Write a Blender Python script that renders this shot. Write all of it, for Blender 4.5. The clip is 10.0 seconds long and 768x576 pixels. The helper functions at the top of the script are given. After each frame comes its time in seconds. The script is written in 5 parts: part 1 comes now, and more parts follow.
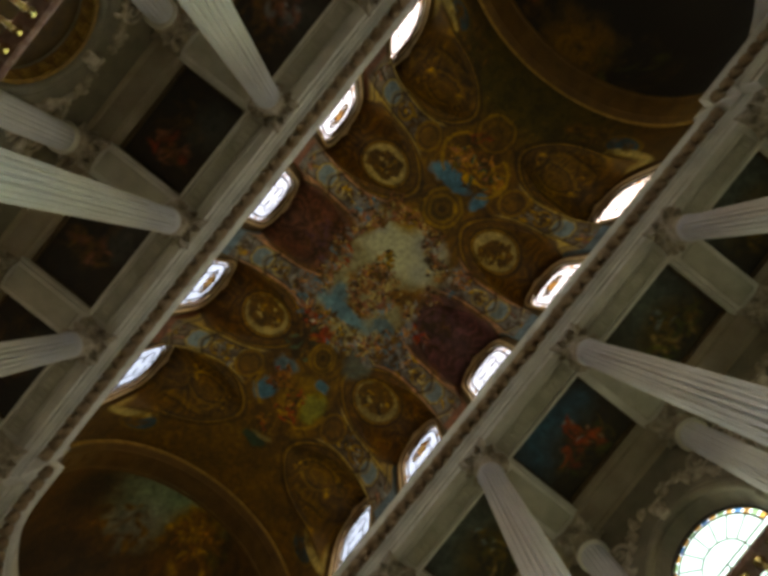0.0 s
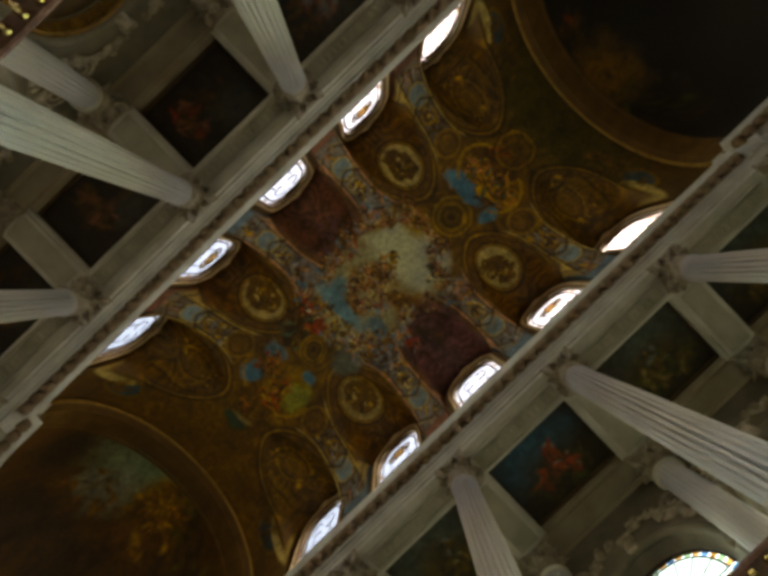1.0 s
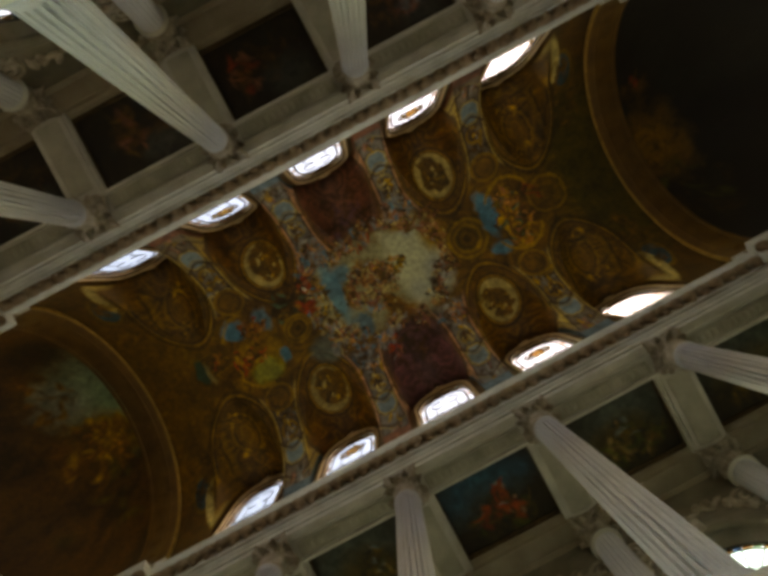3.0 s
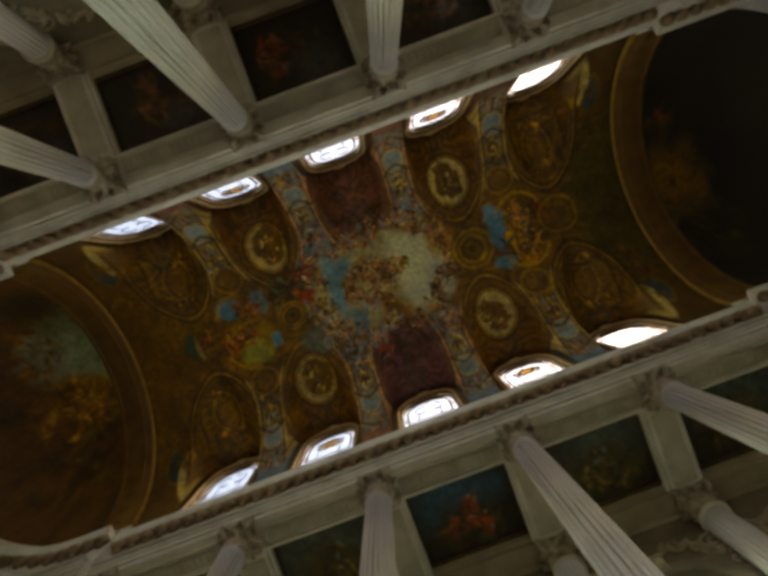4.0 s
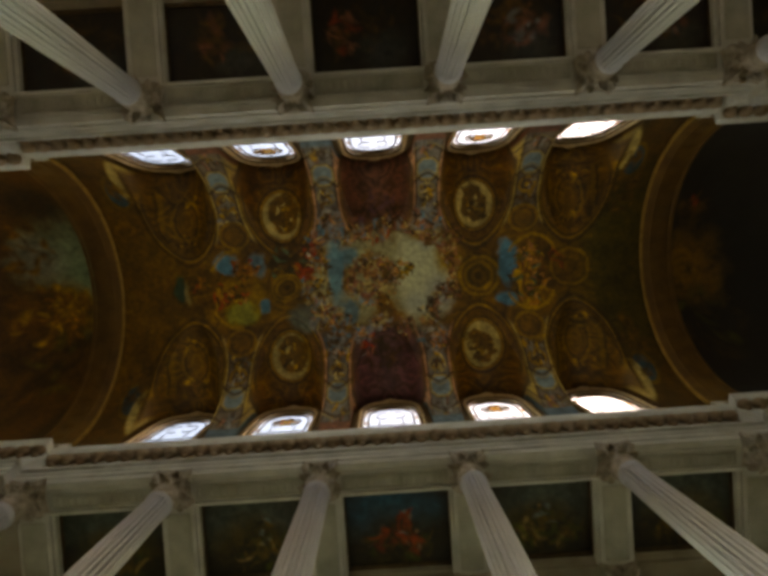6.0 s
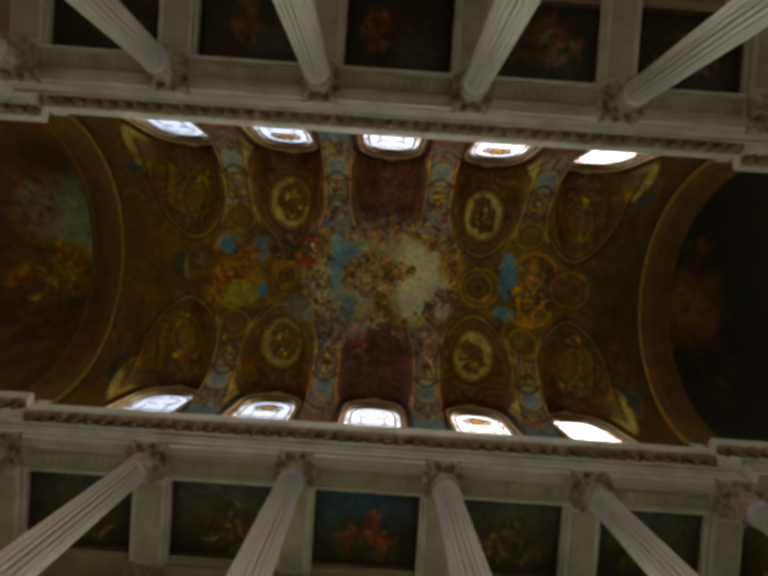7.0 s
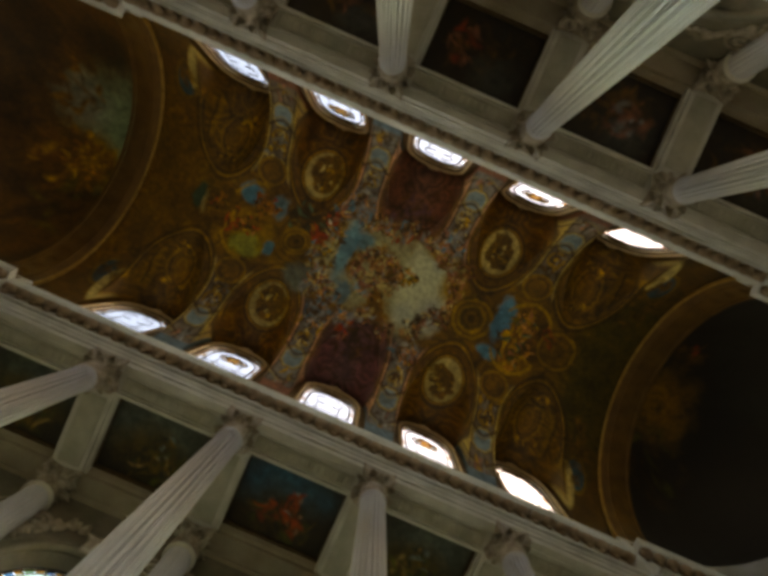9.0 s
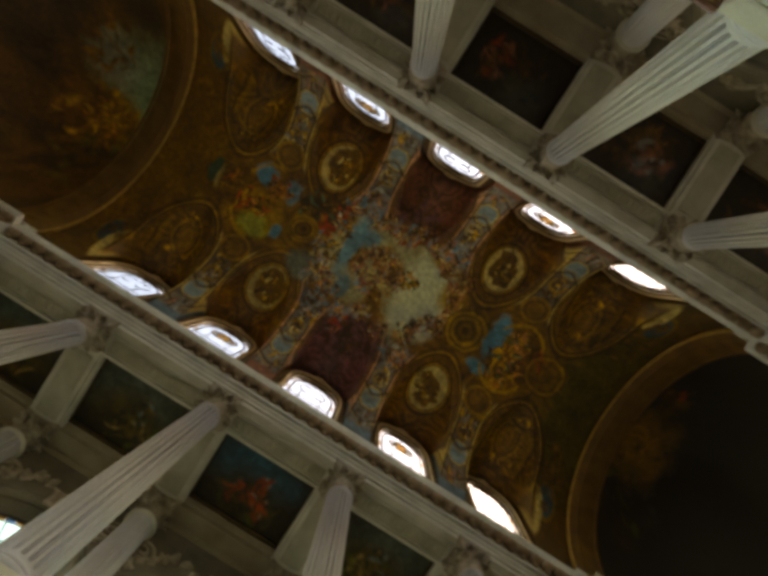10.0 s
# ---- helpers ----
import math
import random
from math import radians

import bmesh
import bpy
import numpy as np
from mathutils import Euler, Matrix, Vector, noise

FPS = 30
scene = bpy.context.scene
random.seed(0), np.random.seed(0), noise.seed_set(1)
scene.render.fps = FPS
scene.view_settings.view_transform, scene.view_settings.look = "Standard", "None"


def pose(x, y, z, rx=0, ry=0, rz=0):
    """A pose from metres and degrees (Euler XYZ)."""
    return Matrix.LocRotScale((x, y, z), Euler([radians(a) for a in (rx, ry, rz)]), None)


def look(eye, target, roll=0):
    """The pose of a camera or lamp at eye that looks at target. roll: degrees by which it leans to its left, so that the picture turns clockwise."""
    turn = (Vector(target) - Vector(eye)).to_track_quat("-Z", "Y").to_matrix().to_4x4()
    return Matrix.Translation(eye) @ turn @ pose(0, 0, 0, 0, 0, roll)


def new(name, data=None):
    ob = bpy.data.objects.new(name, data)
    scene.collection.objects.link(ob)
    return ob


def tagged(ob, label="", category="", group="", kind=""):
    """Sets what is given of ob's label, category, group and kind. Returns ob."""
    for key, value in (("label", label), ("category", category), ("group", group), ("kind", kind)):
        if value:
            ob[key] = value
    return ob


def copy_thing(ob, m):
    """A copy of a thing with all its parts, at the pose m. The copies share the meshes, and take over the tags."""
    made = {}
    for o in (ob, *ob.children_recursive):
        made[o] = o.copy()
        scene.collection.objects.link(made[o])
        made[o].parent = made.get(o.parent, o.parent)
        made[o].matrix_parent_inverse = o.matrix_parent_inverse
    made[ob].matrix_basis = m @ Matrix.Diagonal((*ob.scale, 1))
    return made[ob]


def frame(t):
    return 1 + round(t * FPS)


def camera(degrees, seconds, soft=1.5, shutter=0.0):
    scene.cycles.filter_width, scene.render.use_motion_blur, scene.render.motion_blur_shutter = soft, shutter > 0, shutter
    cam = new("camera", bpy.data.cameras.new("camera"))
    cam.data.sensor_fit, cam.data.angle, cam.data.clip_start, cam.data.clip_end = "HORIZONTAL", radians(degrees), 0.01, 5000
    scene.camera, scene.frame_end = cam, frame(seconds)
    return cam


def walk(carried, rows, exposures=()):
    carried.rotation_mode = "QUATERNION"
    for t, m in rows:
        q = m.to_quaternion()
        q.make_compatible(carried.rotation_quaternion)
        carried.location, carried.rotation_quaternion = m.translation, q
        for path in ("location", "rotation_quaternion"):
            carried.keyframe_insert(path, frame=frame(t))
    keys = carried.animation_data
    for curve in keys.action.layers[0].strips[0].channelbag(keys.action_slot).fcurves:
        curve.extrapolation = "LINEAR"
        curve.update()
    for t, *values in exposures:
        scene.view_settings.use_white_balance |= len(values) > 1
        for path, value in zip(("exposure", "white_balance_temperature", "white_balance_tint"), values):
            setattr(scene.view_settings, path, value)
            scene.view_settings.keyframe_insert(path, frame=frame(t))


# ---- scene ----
# ---------------------------------------------------------------- camera
cam = camera(72, 10.0, soft=4.0)
PATH = [
    (0.0, 0.235, -0.044, 1.602, 178.981, 0.074, 51.604),
    (0.5, 0.207, -0.025, 1.594, 179.066, 0.099, 48.27),
    (1.0, 0.194, -0.03, 1.592, 179.063, 0.048, 43.979),
    (1.5, 0.18, -0.042, 1.583, 179.05, 0.088, 39.7),
    (2.0, 0.128, -0.08, 1.58, 179.042, 0.181, 35.252),
    (2.5, 0.055, -0.104, 1.576, 179.123, 0.332, 31.438),
    (4.0, 0.115, -0.266, 1.605, 178.512, 0.226, 20.354),
    (4.5, 0.095, -0.266, 1.615, 178.503, 0.193, 15.82),
    (5.0, 0.068, -0.258, 1.628, 178.554, 0.187, 11.43),
    (5.5, 0.059, -0.242, 1.632, 178.596, 0.136, 7.377),
    (7.0, -0.033, -0.3, 1.629, 178.368, 0.225, -3.918),
    (7.5, -0.043, -0.317, 1.62, 178.318, 0.136, -8.789),
    (8.0, -0.064, -0.341, 1.604, 178.283, 0.059, -13.984),
    (8.5, -0.078, -0.375, 1.591, 178.162, -0.064, -18.468),
    (9.0, -0.084, -0.407, 1.589, 177.994, -0.199, -23.65),
    (9.5, -0.046, -0.452, 1.578, 177.978, -0.475, -28.372),
    (10.0, -0.021, -0.506, 1.583, 177.913, -0.71, -32.132),
]
walk(cam, [(r[0], pose(*r[1:])) for r in PATH], [(0, 4.06, 10750, 7), (9.6, 4.06, 10750, 7), (10, 4.06, 11300, 7)])

# ---------------------------------------------------------------- plan, in metres
BAY, ROW = 4.2, 5.46                 # column spacing, distance of the rows from the axis
COLS = [-10.5, -6.3, -2.1, 2.1, 6.3, 10.5]
BAYS = [-8.4, -4.2, 0.0, 4.2, 8.4]
SOFFIT = 16.75                       # underside of the architrave
LIP_Z, LIP_Y = 19.0, 4.7             # top edge of the cornice
SPRING, RADIUS = 19.93, 5.34         # barrel vault
END = 11.6                           # the two great arches
GALLERY = 6.45                       # gallery floor
OUTER = 9.3                          # inner face of the outer walls
ARCH_Z, ARCH_R = 13.0, 1.45          # heads of the gallery windows

# ---------------------------------------------------------------- light
world = bpy.data.worlds.new("sky")
scene.world = world
world.use_nodes = True
wn = world.node_tree
sky = wn.nodes.new("ShaderNodeTexSky")
sky.sky_type = "NISHITA"
sky.sun_disc = False
sky.sun_elevation, sky.sun_rotation = radians(56), radians(85)
wn.links.new(sky.outputs[0], wn.nodes["Background"].inputs[0])
wn.nodes["Background"].inputs[1].default_value = 0.15
sun = new("sun", bpy.data.lights.new("sun", "SUN"))
sun.data.energy, sun.data.angle, sun.data.color = 0.5, radians(15), (1, 0.95, 0.88)
sun.matrix_world = look((30, 3, 45), (0, 0, 8))


def window_lamp(name, eye, target, sx, sy, watts, colour):
    lamp = new(name, bpy.data.lights.new(name, "AREA"))
    lamp.data.shape, lamp.data.size, lamp.data.size_y = "RECTANGLE", sx, sy
    lamp.data.energy, lamp.data.color = watts, colour
    lamp.matrix_world = look(eye, target)
    return lamp


for side in (-1, 1):
    # lamp tints picked for the light's cast: rosy north, greenish south
    tint = (1.0, 0.905, 0.835) if side < 0 else (0.98, 1.0, 0.9)
    for bx in BAYS:
        if not (side < 0 and bx == 0.0):
            window_lamp("gallery_window_light", (bx, side * (OUTER + 0.12), 11.2), (bx, 0, 11.0), 2.4, 4.6, 1.0 if side > 0 else 0.76, tint)
        window_lamp("clerestory_light", (bx, side * (RADIUS + 0.2), 21.2), (bx, 0, 20.6), 1.8, 2.2, 1.7, tint)

# ---------------------------------------------------------------- materials


def nodes_of(name):
    m = bpy.data.materials.new(name)
    m.use_nodes = True
    return m, m.node_tree.nodes, m.node_tree.links, m.node_tree.nodes["Principled BSDF"]


def surface(name, dark, light, rough=0.7, scale=3.0, grain=40.0, bump=0.15, metal=0.0, wear=0.35, piece=0.0):
    """Two scales of variation between two colours, fine relief and uneven gloss."""
    m, n, l, b = nodes_of(name)
    big, fine = n.new("ShaderNodeTexNoise"), n.new("ShaderNodeTexNoise")
    big.inputs["Scale"].default_value, big.inputs["Detail"].default_value = scale, 6
    fine.inputs["Scale"].default_value, fine.inputs["Detail"].default_value = grain, 4
    geo = n.new("ShaderNodeNewGeometry")
    for t in (big, fine):
        l.new(geo.outputs["Position"], t.inputs["Vector"])
    mix = n.new("ShaderNodeMath")
    mix.operation = "MULTIPLY_ADD"
    l.new(fine.outputs[0], mix.inputs[0])
    mix.inputs[1].default_value = wear
    l.new(big.outputs[0], mix.inputs[2])
    source = mix.outputs[0]
    if piece:
        info, add = n.new("ShaderNodeObjectInfo"), n.new("ShaderNodeMath")
        add.operation = "MULTIPLY_ADD"
        l.new(info.outputs["Random"], add.inputs[0])
        add.inputs[1].default_value = piece
        l.new(source, add.inputs[2])
        source = add.outputs[0]
    ramp = n.new("ShaderNodeValToRGB")
    ramp.color_ramp.elements[0].position, ramp.color_ramp.elements[0].color = 0.38, (*dark, 1)
    ramp.color_ramp.elements[1].position, ramp.color_ramp.elements[1].color = 0.85 + piece / 2, (*light, 1)
    l.new(source, ramp.inputs[0])
    l.new(ramp.outputs[0], b.inputs["Base Color"])
    b.inputs["Metallic"].default_value = metal
    rr = n.new("ShaderNodeMapRange")
    rr.inputs[3].default_value, rr.inputs[4].default_value = rough - 0.12, min(1, rough + 0.12)
    l.new(big.outputs[0], rr.inputs[0])
    l.new(rr.outputs[0], b.inputs["Roughness"])
    bp = n.new("ShaderNodeBump")
    bp.inputs["Strength"].default_value, bp.inputs["Distance"].default_value = bump, 0.02
    l.new(mix.outputs[0], bp.inputs["Height"])
    l.new(bp.outputs[0], b.inputs["Normal"])
    return m


def fresco(name):
    """Painted plaster: the painter's colours lie in the mesh, cracks and grain over them."""
    m, n, l, b = nodes_of(name)
    col = n.new("ShaderNodeAttribute")
    col.attribute_name = "paint"
    geo, noise_a, noise_b = n.new("ShaderNodeNewGeometry"), n.new("ShaderNodeTexNoise"), n.new("ShaderNodeTexNoise")
    noise_a.inputs["Scale"].default_value, noise_a.inputs["Detail"].default_value = 2.2, 8
    noise_b.inputs["Scale"].default_value, noise_b.inputs["Detail"].default_value = 5, 5
    for t in (noise_a, noise_b):
        l.new(geo.outputs["Position"], t.inputs["Vector"])
    hsv = n.new("ShaderNodeHueSaturation")
    value = n.new("ShaderNodeMath")
    value.operation = "MULTIPLY_ADD"
    l.new(noise_b.outputs[0], value.inputs[0])
    value.inputs[1].default_value, value.inputs[2].default_value = 1.3, 0.35
    hsv.inputs["Saturation"].default_value = 1.38
    l.new(value.outputs[0], hsv.inputs["Value"])
    l.new(col.outputs["Color"], hsv.inputs["Color"])
    l.new(hsv.outputs[0], b.inputs["Base Color"])
    b.inputs["Roughness"].default_value = 0.62
    bp = n.new("ShaderNodeBump")
    bp.inputs["Strength"].default_value, bp.inputs["Distance"].default_value = 0.08, 0.02
    l.new(noise_b.outputs[0], bp.inputs["Height"])
    l.new(bp.outputs[0], b.inputs["Normal"])
    return m


def pane_glass(name, tint):
    m, n, l, b = nodes_of(name)
    n.remove(b)
    out = n["Material Output"]
    clear, gloss, mix = n.new("ShaderNodeBsdfTransparent"), n.new("ShaderNodeBsdfGlossy"), n.new("ShaderNodeMixShader")
    clear.inputs[0].default_value = (*tint, 1)
    gloss.inputs["Roughness"].default_value = 0.08
    mix.inputs[0].default_value = 0.05
    l.new(clear.outputs[0], mix.inputs[1])
    l.new(gloss.outputs[0], mix.inputs[2])
    l.new(mix.outputs[0], out.inputs[0])
    return m


STONE = surface("limestone", (0.46, 0.445, 0.385), (0.72, 0.7, 0.625), 0.75, 1.2, 30, 0.12)
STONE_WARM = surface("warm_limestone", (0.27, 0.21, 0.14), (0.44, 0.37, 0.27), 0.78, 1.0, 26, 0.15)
STONE_SHAFT = surface("shaft_stone", (0.49, 0.5, 0.535), (0.63, 0.64, 0.68), 0.6, 0.8, 24, 0.03)
STONE_CARVED = surface("carved_stone", (0.19, 0.15, 0.1), (0.56, 0.49, 0.4), 0.8, 5, 50, 0.3)
TIMBERED = surface("brown_modillion_stone", (0.15, 0.095, 0.05), (0.36, 0.25, 0.155), 0.8, 4, 40, 0.3, piece=0.2)
GILT = surface("gilding", (0.3, 0.17, 0.04), (0.72, 0.46, 0.13), 0.42, 6, 60, 0.3, metal=0.75)
GILT_DULL = surface("dull_gilding", (0.16, 0.08, 0.02), (0.42, 0.24, 0.06), 0.55, 4, 50, 0.3, metal=0.4)
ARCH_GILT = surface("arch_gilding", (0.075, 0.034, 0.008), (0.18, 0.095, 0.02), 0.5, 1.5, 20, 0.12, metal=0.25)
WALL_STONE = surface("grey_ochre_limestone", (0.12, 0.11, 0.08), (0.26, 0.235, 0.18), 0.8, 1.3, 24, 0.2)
BRASS = surface("gilt_bronze", (0.5, 0.33, 0.1), (0.85, 0.65, 0.28), 0.25, 8, 60, 0.1, metal=1.0)
MARBLE = surface("dark_veined_marble", (0.1, 0.04, 0.03), (0.3, 0.16, 0.12), 0.25, 5, 30, 0.05)
PAVING = surface("marble_paving", (0.35, 0.32, 0.28), (0.7, 0.67, 0.6), 0.3, 1.5, 20, 0.05)
LEAD = surface("lead_came", (0.01, 0.01, 0.01), (0.035, 0.033, 0.03), 0.75, 10, 60, 0.2)
# dark brown; also colours in shade at window surrounds and the blind arch
PLASTER = surface("dark_brown_plaster", (0.03, 0.018, 0.008), (0.12, 0.07, 0.025), 0.7, 3, 30, 0.2)
FRAME_CREAM = surface("cream_gilt_moulding", (0.3, 0.19, 0.085), (0.62, 0.46, 0.27), 0.5, 4, 40, 0.2, metal=0.15)
PANEL_STONE = surface("panel_limestone", (0.33, 0.315, 0.24), (0.56, 0.54, 0.44), 0.8, 1.4, 26, 0.15)
EDGE_GILT = surface("worn_edge_gilding", (0.2, 0.11, 0.025), (0.46, 0.28, 0.075), 0.5, 5, 50, 0.25, metal=0.5)
FRESCO = fresco("fresco")
GLASS = pane_glass("clear_glass", (0.29, 0.265, 0.265))
# gallery panes tinted and dimmed to steer the daylight's cast on each side
GLASS_LOW = {-1: pane_glass("rosy_light_glass", (0.51, 0.4, 0.33)), 1: pane_glass("greenish_light_glass", (0.38, 0.44, 0.32))}
GLASS_AMBER = pane_glass("amber_glass", (0.42, 0.2, 0.045))
GLASS_BLUE = pane_glass("blue_glass", (0.05, 0.14, 0.22))
GLASS_GREEN = pane_glass("green_glass", (0.17, 0.26, 0.11))

# ---------------------------------------------------------------- mesh helpers


def as_mesh(name, verts, faces, material, smooth=False):
    me = bpy.data.meshes.new(name)
    me.from_pydata([tuple(v) for v in verts], [], faces)
    me.update()
    me.materials.append(material)
    if smooth:
        me.polygons.foreach_set("use_smooth", [True] * len(me.polygons))
    return me


def done(name, bm, material, smooth=False):
    bmesh.ops.recalc_face_normals(bm, faces=bm.faces)
    me = bpy.data.meshes.new(name)
    bm.to_mesh(me)
    bm.free()
    me.materials.append(material)
    if smooth:
        me.polygons.foreach_set("use_smooth", [True] * len(me.polygons))
    return me


def part(name, data, parent, m=None, label="", kind=""):
    ob = new(name, data)
    ob.parent = parent
    if m is not None:
        ob.matrix_basis = m
    return tagged(ob, label, kind=kind)


def block(bm, x0, x1, y0, y1, z0, z1, bevel=0.0):
    made = bmesh.ops.create_cube(bm, size=1, matrix=Matrix.Translation(((x0 + x1) / 2, (y0 + y1) / 2, (z0 + z1) / 2)) @ Matrix.Diagonal((x1 - x0, y1 - y0, z1 - z0, 1)))
    if bevel:
        edges = {e for v in made["verts"] for e in v.link_edges}
        bmesh.ops.bevel(bm, geom=list(edges), offset=bevel, segments=1, affect="EDGES")
    return made


def box_mesh(name, x0, x1, y0, y1, z0, z1, material, bevel=0.0):
    bm = bmesh.new()
    block(bm, x0, x1, y0, y1, z0, z1, bevel)
    return done(name, bm, material)


def lathe(name, profile, material, around=32, flutes=0, depth=0.0, smooth=True, sweep=math.tau, start=0.0):
    """Turns (radius, z) pairs round the z axis; flutes cut hollows where the third value of a pair is 1."""
    steps = flutes * 10 if flutes else around
    closed = abs(sweep - math.tau) < 1e-6
    count = steps if closed else steps + 1
    verts, faces = [], []
    for p in profile:
        cut = p[2] if len(p) > 2 else 0
        for i in range(count):
            a = start + sweep * i / steps
            r = p[0]
            if flutes and cut:
                ph = (i % 10) / 6
                r -= depth * cut * max(0.0, math.sin(math.pi * min(1, ph))) ** 0.9
            verts.append((r * math.cos(a), r * math.sin(a), p[1]))
    for j in range(len(profile) - 1):
        for i in range(count if closed else count - 1):
            k = (i + 1) % count
            faces.append((j * count + i, j * count + k, (j + 1) * count + k, (j + 1) * count + i))
    return as_mesh(name, verts, faces, material, smooth)


def run(name, profile, path, material, closed_profile=True, smooth=False):
    """Draws a profile of (out, z) along a plan path of (x, y); out goes to the path's left."""
    verts, faces, n = [], [], len(profile)
    for i, p in enumerate(path):
        a, b = Vector(path[max(0, i - 1)]), Vector(path[min(len(path) - 1, i + 1)])
        p = Vector(p)
        d0, d1 = (p - a), (b - p)
        d0 = d0.normalized() if d0.length > 1e-9 else d1.normalized()
        d1 = d1.normalized() if d1.length > 1e-9 else d0
        n0, n1 = Vector((-d0.y, d0.x)), Vector((-d1.y, d1.x))
        mid = (n0 + n1).normalized()
        mid /= max(0.3, mid.dot(n0))
        for o, z in profile:
            verts.append((p.x + mid.x * o, p.y + mid.y * o, z))
    last = n if closed_profile else n - 1
    for i in range(len(path) - 1):
        for j in range(last):
            k = (j + 1) % n
            faces.append((i * n + j, i * n + k, (i + 1) * n + k, (i + 1) * n + j))
    if closed_profile:
        faces.append(tuple(range(n)))
        faces.append(tuple(range((len(path) - 1) * n, len(path) * n)))
    me = as_mesh(name, verts, faces, material, smooth)
    bm = bmesh.new()
    bm.from_mesh(me)
    bmesh.ops.recalc_face_normals(bm, faces=bm.faces)
    bm.to_mesh(me)
    bm.free()
    return me


def tube(name, points, radius, material, closed=False, sides=6, flat=1.0, lift=(0, 0, 1)):
    """A round bead along points."""
    pts = [Vector(p) for p in points]
    verts, faces, count = [], [], len(pts)
    up = Vector(lift)
    for i, p in enumerate(pts):
        a = pts[i - 1] if i or closed else p
        b = pts[(i + 1) % count] if i < count - 1 or closed else p
        d = (b - a).normalized()
        s = d.cross(up)
        s = s.normalized() if s.length > 1e-6 else d.orthogonal().normalized()
        w = s.cross(d)
        for k in range(sides):
            t = math.tau * k / sides
            verts.append(p + s * radius * math.cos(t) + w * radius * flat * math.sin(t))
    for i in range(count if closed else count - 1):
        j = (i + 1) % count
        for k in range(sides):
            q = (k + 1) % sides
            faces.append((i * sides + k, i * sides + q, j * sides + q, j * sides + k))
    return as_mesh(name, verts, faces, material, True)
# ---------------------------------------------------------------- the vault


def vault_z(y):
    return SPRING + np.sqrt(np.maximum(0.0, RADIUS**2 - y**2))


def lunette_z(u, y):
    """Height of the small vault over a window; u runs along the nave from the window's middle."""
    base = 22.75 + 0.08 * (RADIUS - np.abs(y))
    return np.where(np.abs(u) < 1.52, base + 2.05 * np.sqrt(np.maximum(0, 1 - (u / 1.52) ** 2)), -1)


def vault_height(x, y):
    z = vault_z(y)
    for bx in BAYS:
        z = np.maximum(z, lunette_z(x - bx, y))
    return z


def sheet(name, X, Y, Z, colour, material):
    """A grid of points as one smooth mesh that carries the painter's colours."""
    a, b = X.shape
    idx = np.arange(a * b).reshape(a, b)
    quads = np.stack([idx[:-1, :-1], idx[1:, :-1], idx[1:, 1:], idx[:-1, 1:]], -1).reshape(-1, 4)
    me = bpy.data.meshes.new(name)
    me.vertices.add(a * b)
    me.vertices.foreach_set("co", np.stack([X, Y, Z], -1).ravel())
    me.loops.add(quads.size)
    me.loops.foreach_set("vertex_index", quads.ravel())
    me.polygons.add(len(quads))
    me.polygons.foreach_set("loop_start", np.arange(len(quads)) * 4)
    me.polygons.foreach_set("use_smooth", np.ones(len(quads), bool))
    me.update(calc_edges=True)
    att = me.color_attributes.new("paint", "FLOAT_COLOR", "POINT")
    rgba = np.ones((a * b, 4), np.float32)
    rgba[:, :3] = np.clip(colour.reshape(-1, 3), 0.002, 0.9)
    att.data.foreach_set("color", rgba.ravel())
    me.materials.append(material)
    return me


PAL = {
    "umber": (0.045, 0.024, 0.007), "ochre": (0.17, 0.086, 0.013), "gold": (0.43, 0.26, 0.05), "cream": (0.55, 0.46, 0.26), "flesh": (0.46, 0.27, 0.16), "red": (0.42, 0.07, 0.03),
    "blue": (0.13, 0.24, 0.33), "grey": (0.24, 0.25, 0.26), "sky": (0.52, 0.53, 0.36), "purple": (0.1, 0.055, 0.07), "olive": (0.075, 0.07, 0.015), "green": (0.08, 0.14, 0.1), "brown": (0.1, 0.05, 0.013), "white": (0.62, 0.6, 0.52), "rose": (0.32, 0.17, 0.13), "black": (0.012, 0.01, 0.008), "orange": (0.4, 0.17, 0.03),
}
PAL = {k: np.array(v) for k, v in PAL.items()}


def vnoise(x, y, seed):
    """Smooth random values between 0 and 1 on a lattice of one metre."""
    rng = np.random.RandomState(seed)
    table = rng.rand(64, 64)
    xi, yi = np.floor(x).astype(int), np.floor(y).astype(int)
    fx, fy = x - xi, y - yi
    fx, fy = fx * fx * (3 - 2 * fx), fy * fy * (3 - 2 * fy)
    a, b = table[xi % 64, yi % 64], table[(xi + 1) % 64, yi % 64]
    c, d = table[xi % 64, (yi + 1) % 64], table[(xi + 1) % 64, (yi + 1) % 64]
    return (a * (1 - fx) + b * fx) * (1 - fy) + (c * (1 - fx) + d * fx) * fy


def fbm(x, y, scale, seed, octaves=4):
    total, weight, amp = 0, 0, 1.0
    for o in range(octaves):
        total = total + amp * vnoise(x * scale + 17.3 * o, y * scale + 9.1 * o, seed + o)
        weight += amp
        amp *= 0.55
        scale *= 2.1
    return total / weight


def lay(C, mask, colour):
    m = np.clip(mask, 0, 1)[..., None]
    return C * (1 - m) + np.asarray(colour) * m


def soft(d, edge):
    """1 inside, 0 outside, for a distance that is negative inside."""
    return np.clip(0.5 - d / edge, 0, 1)


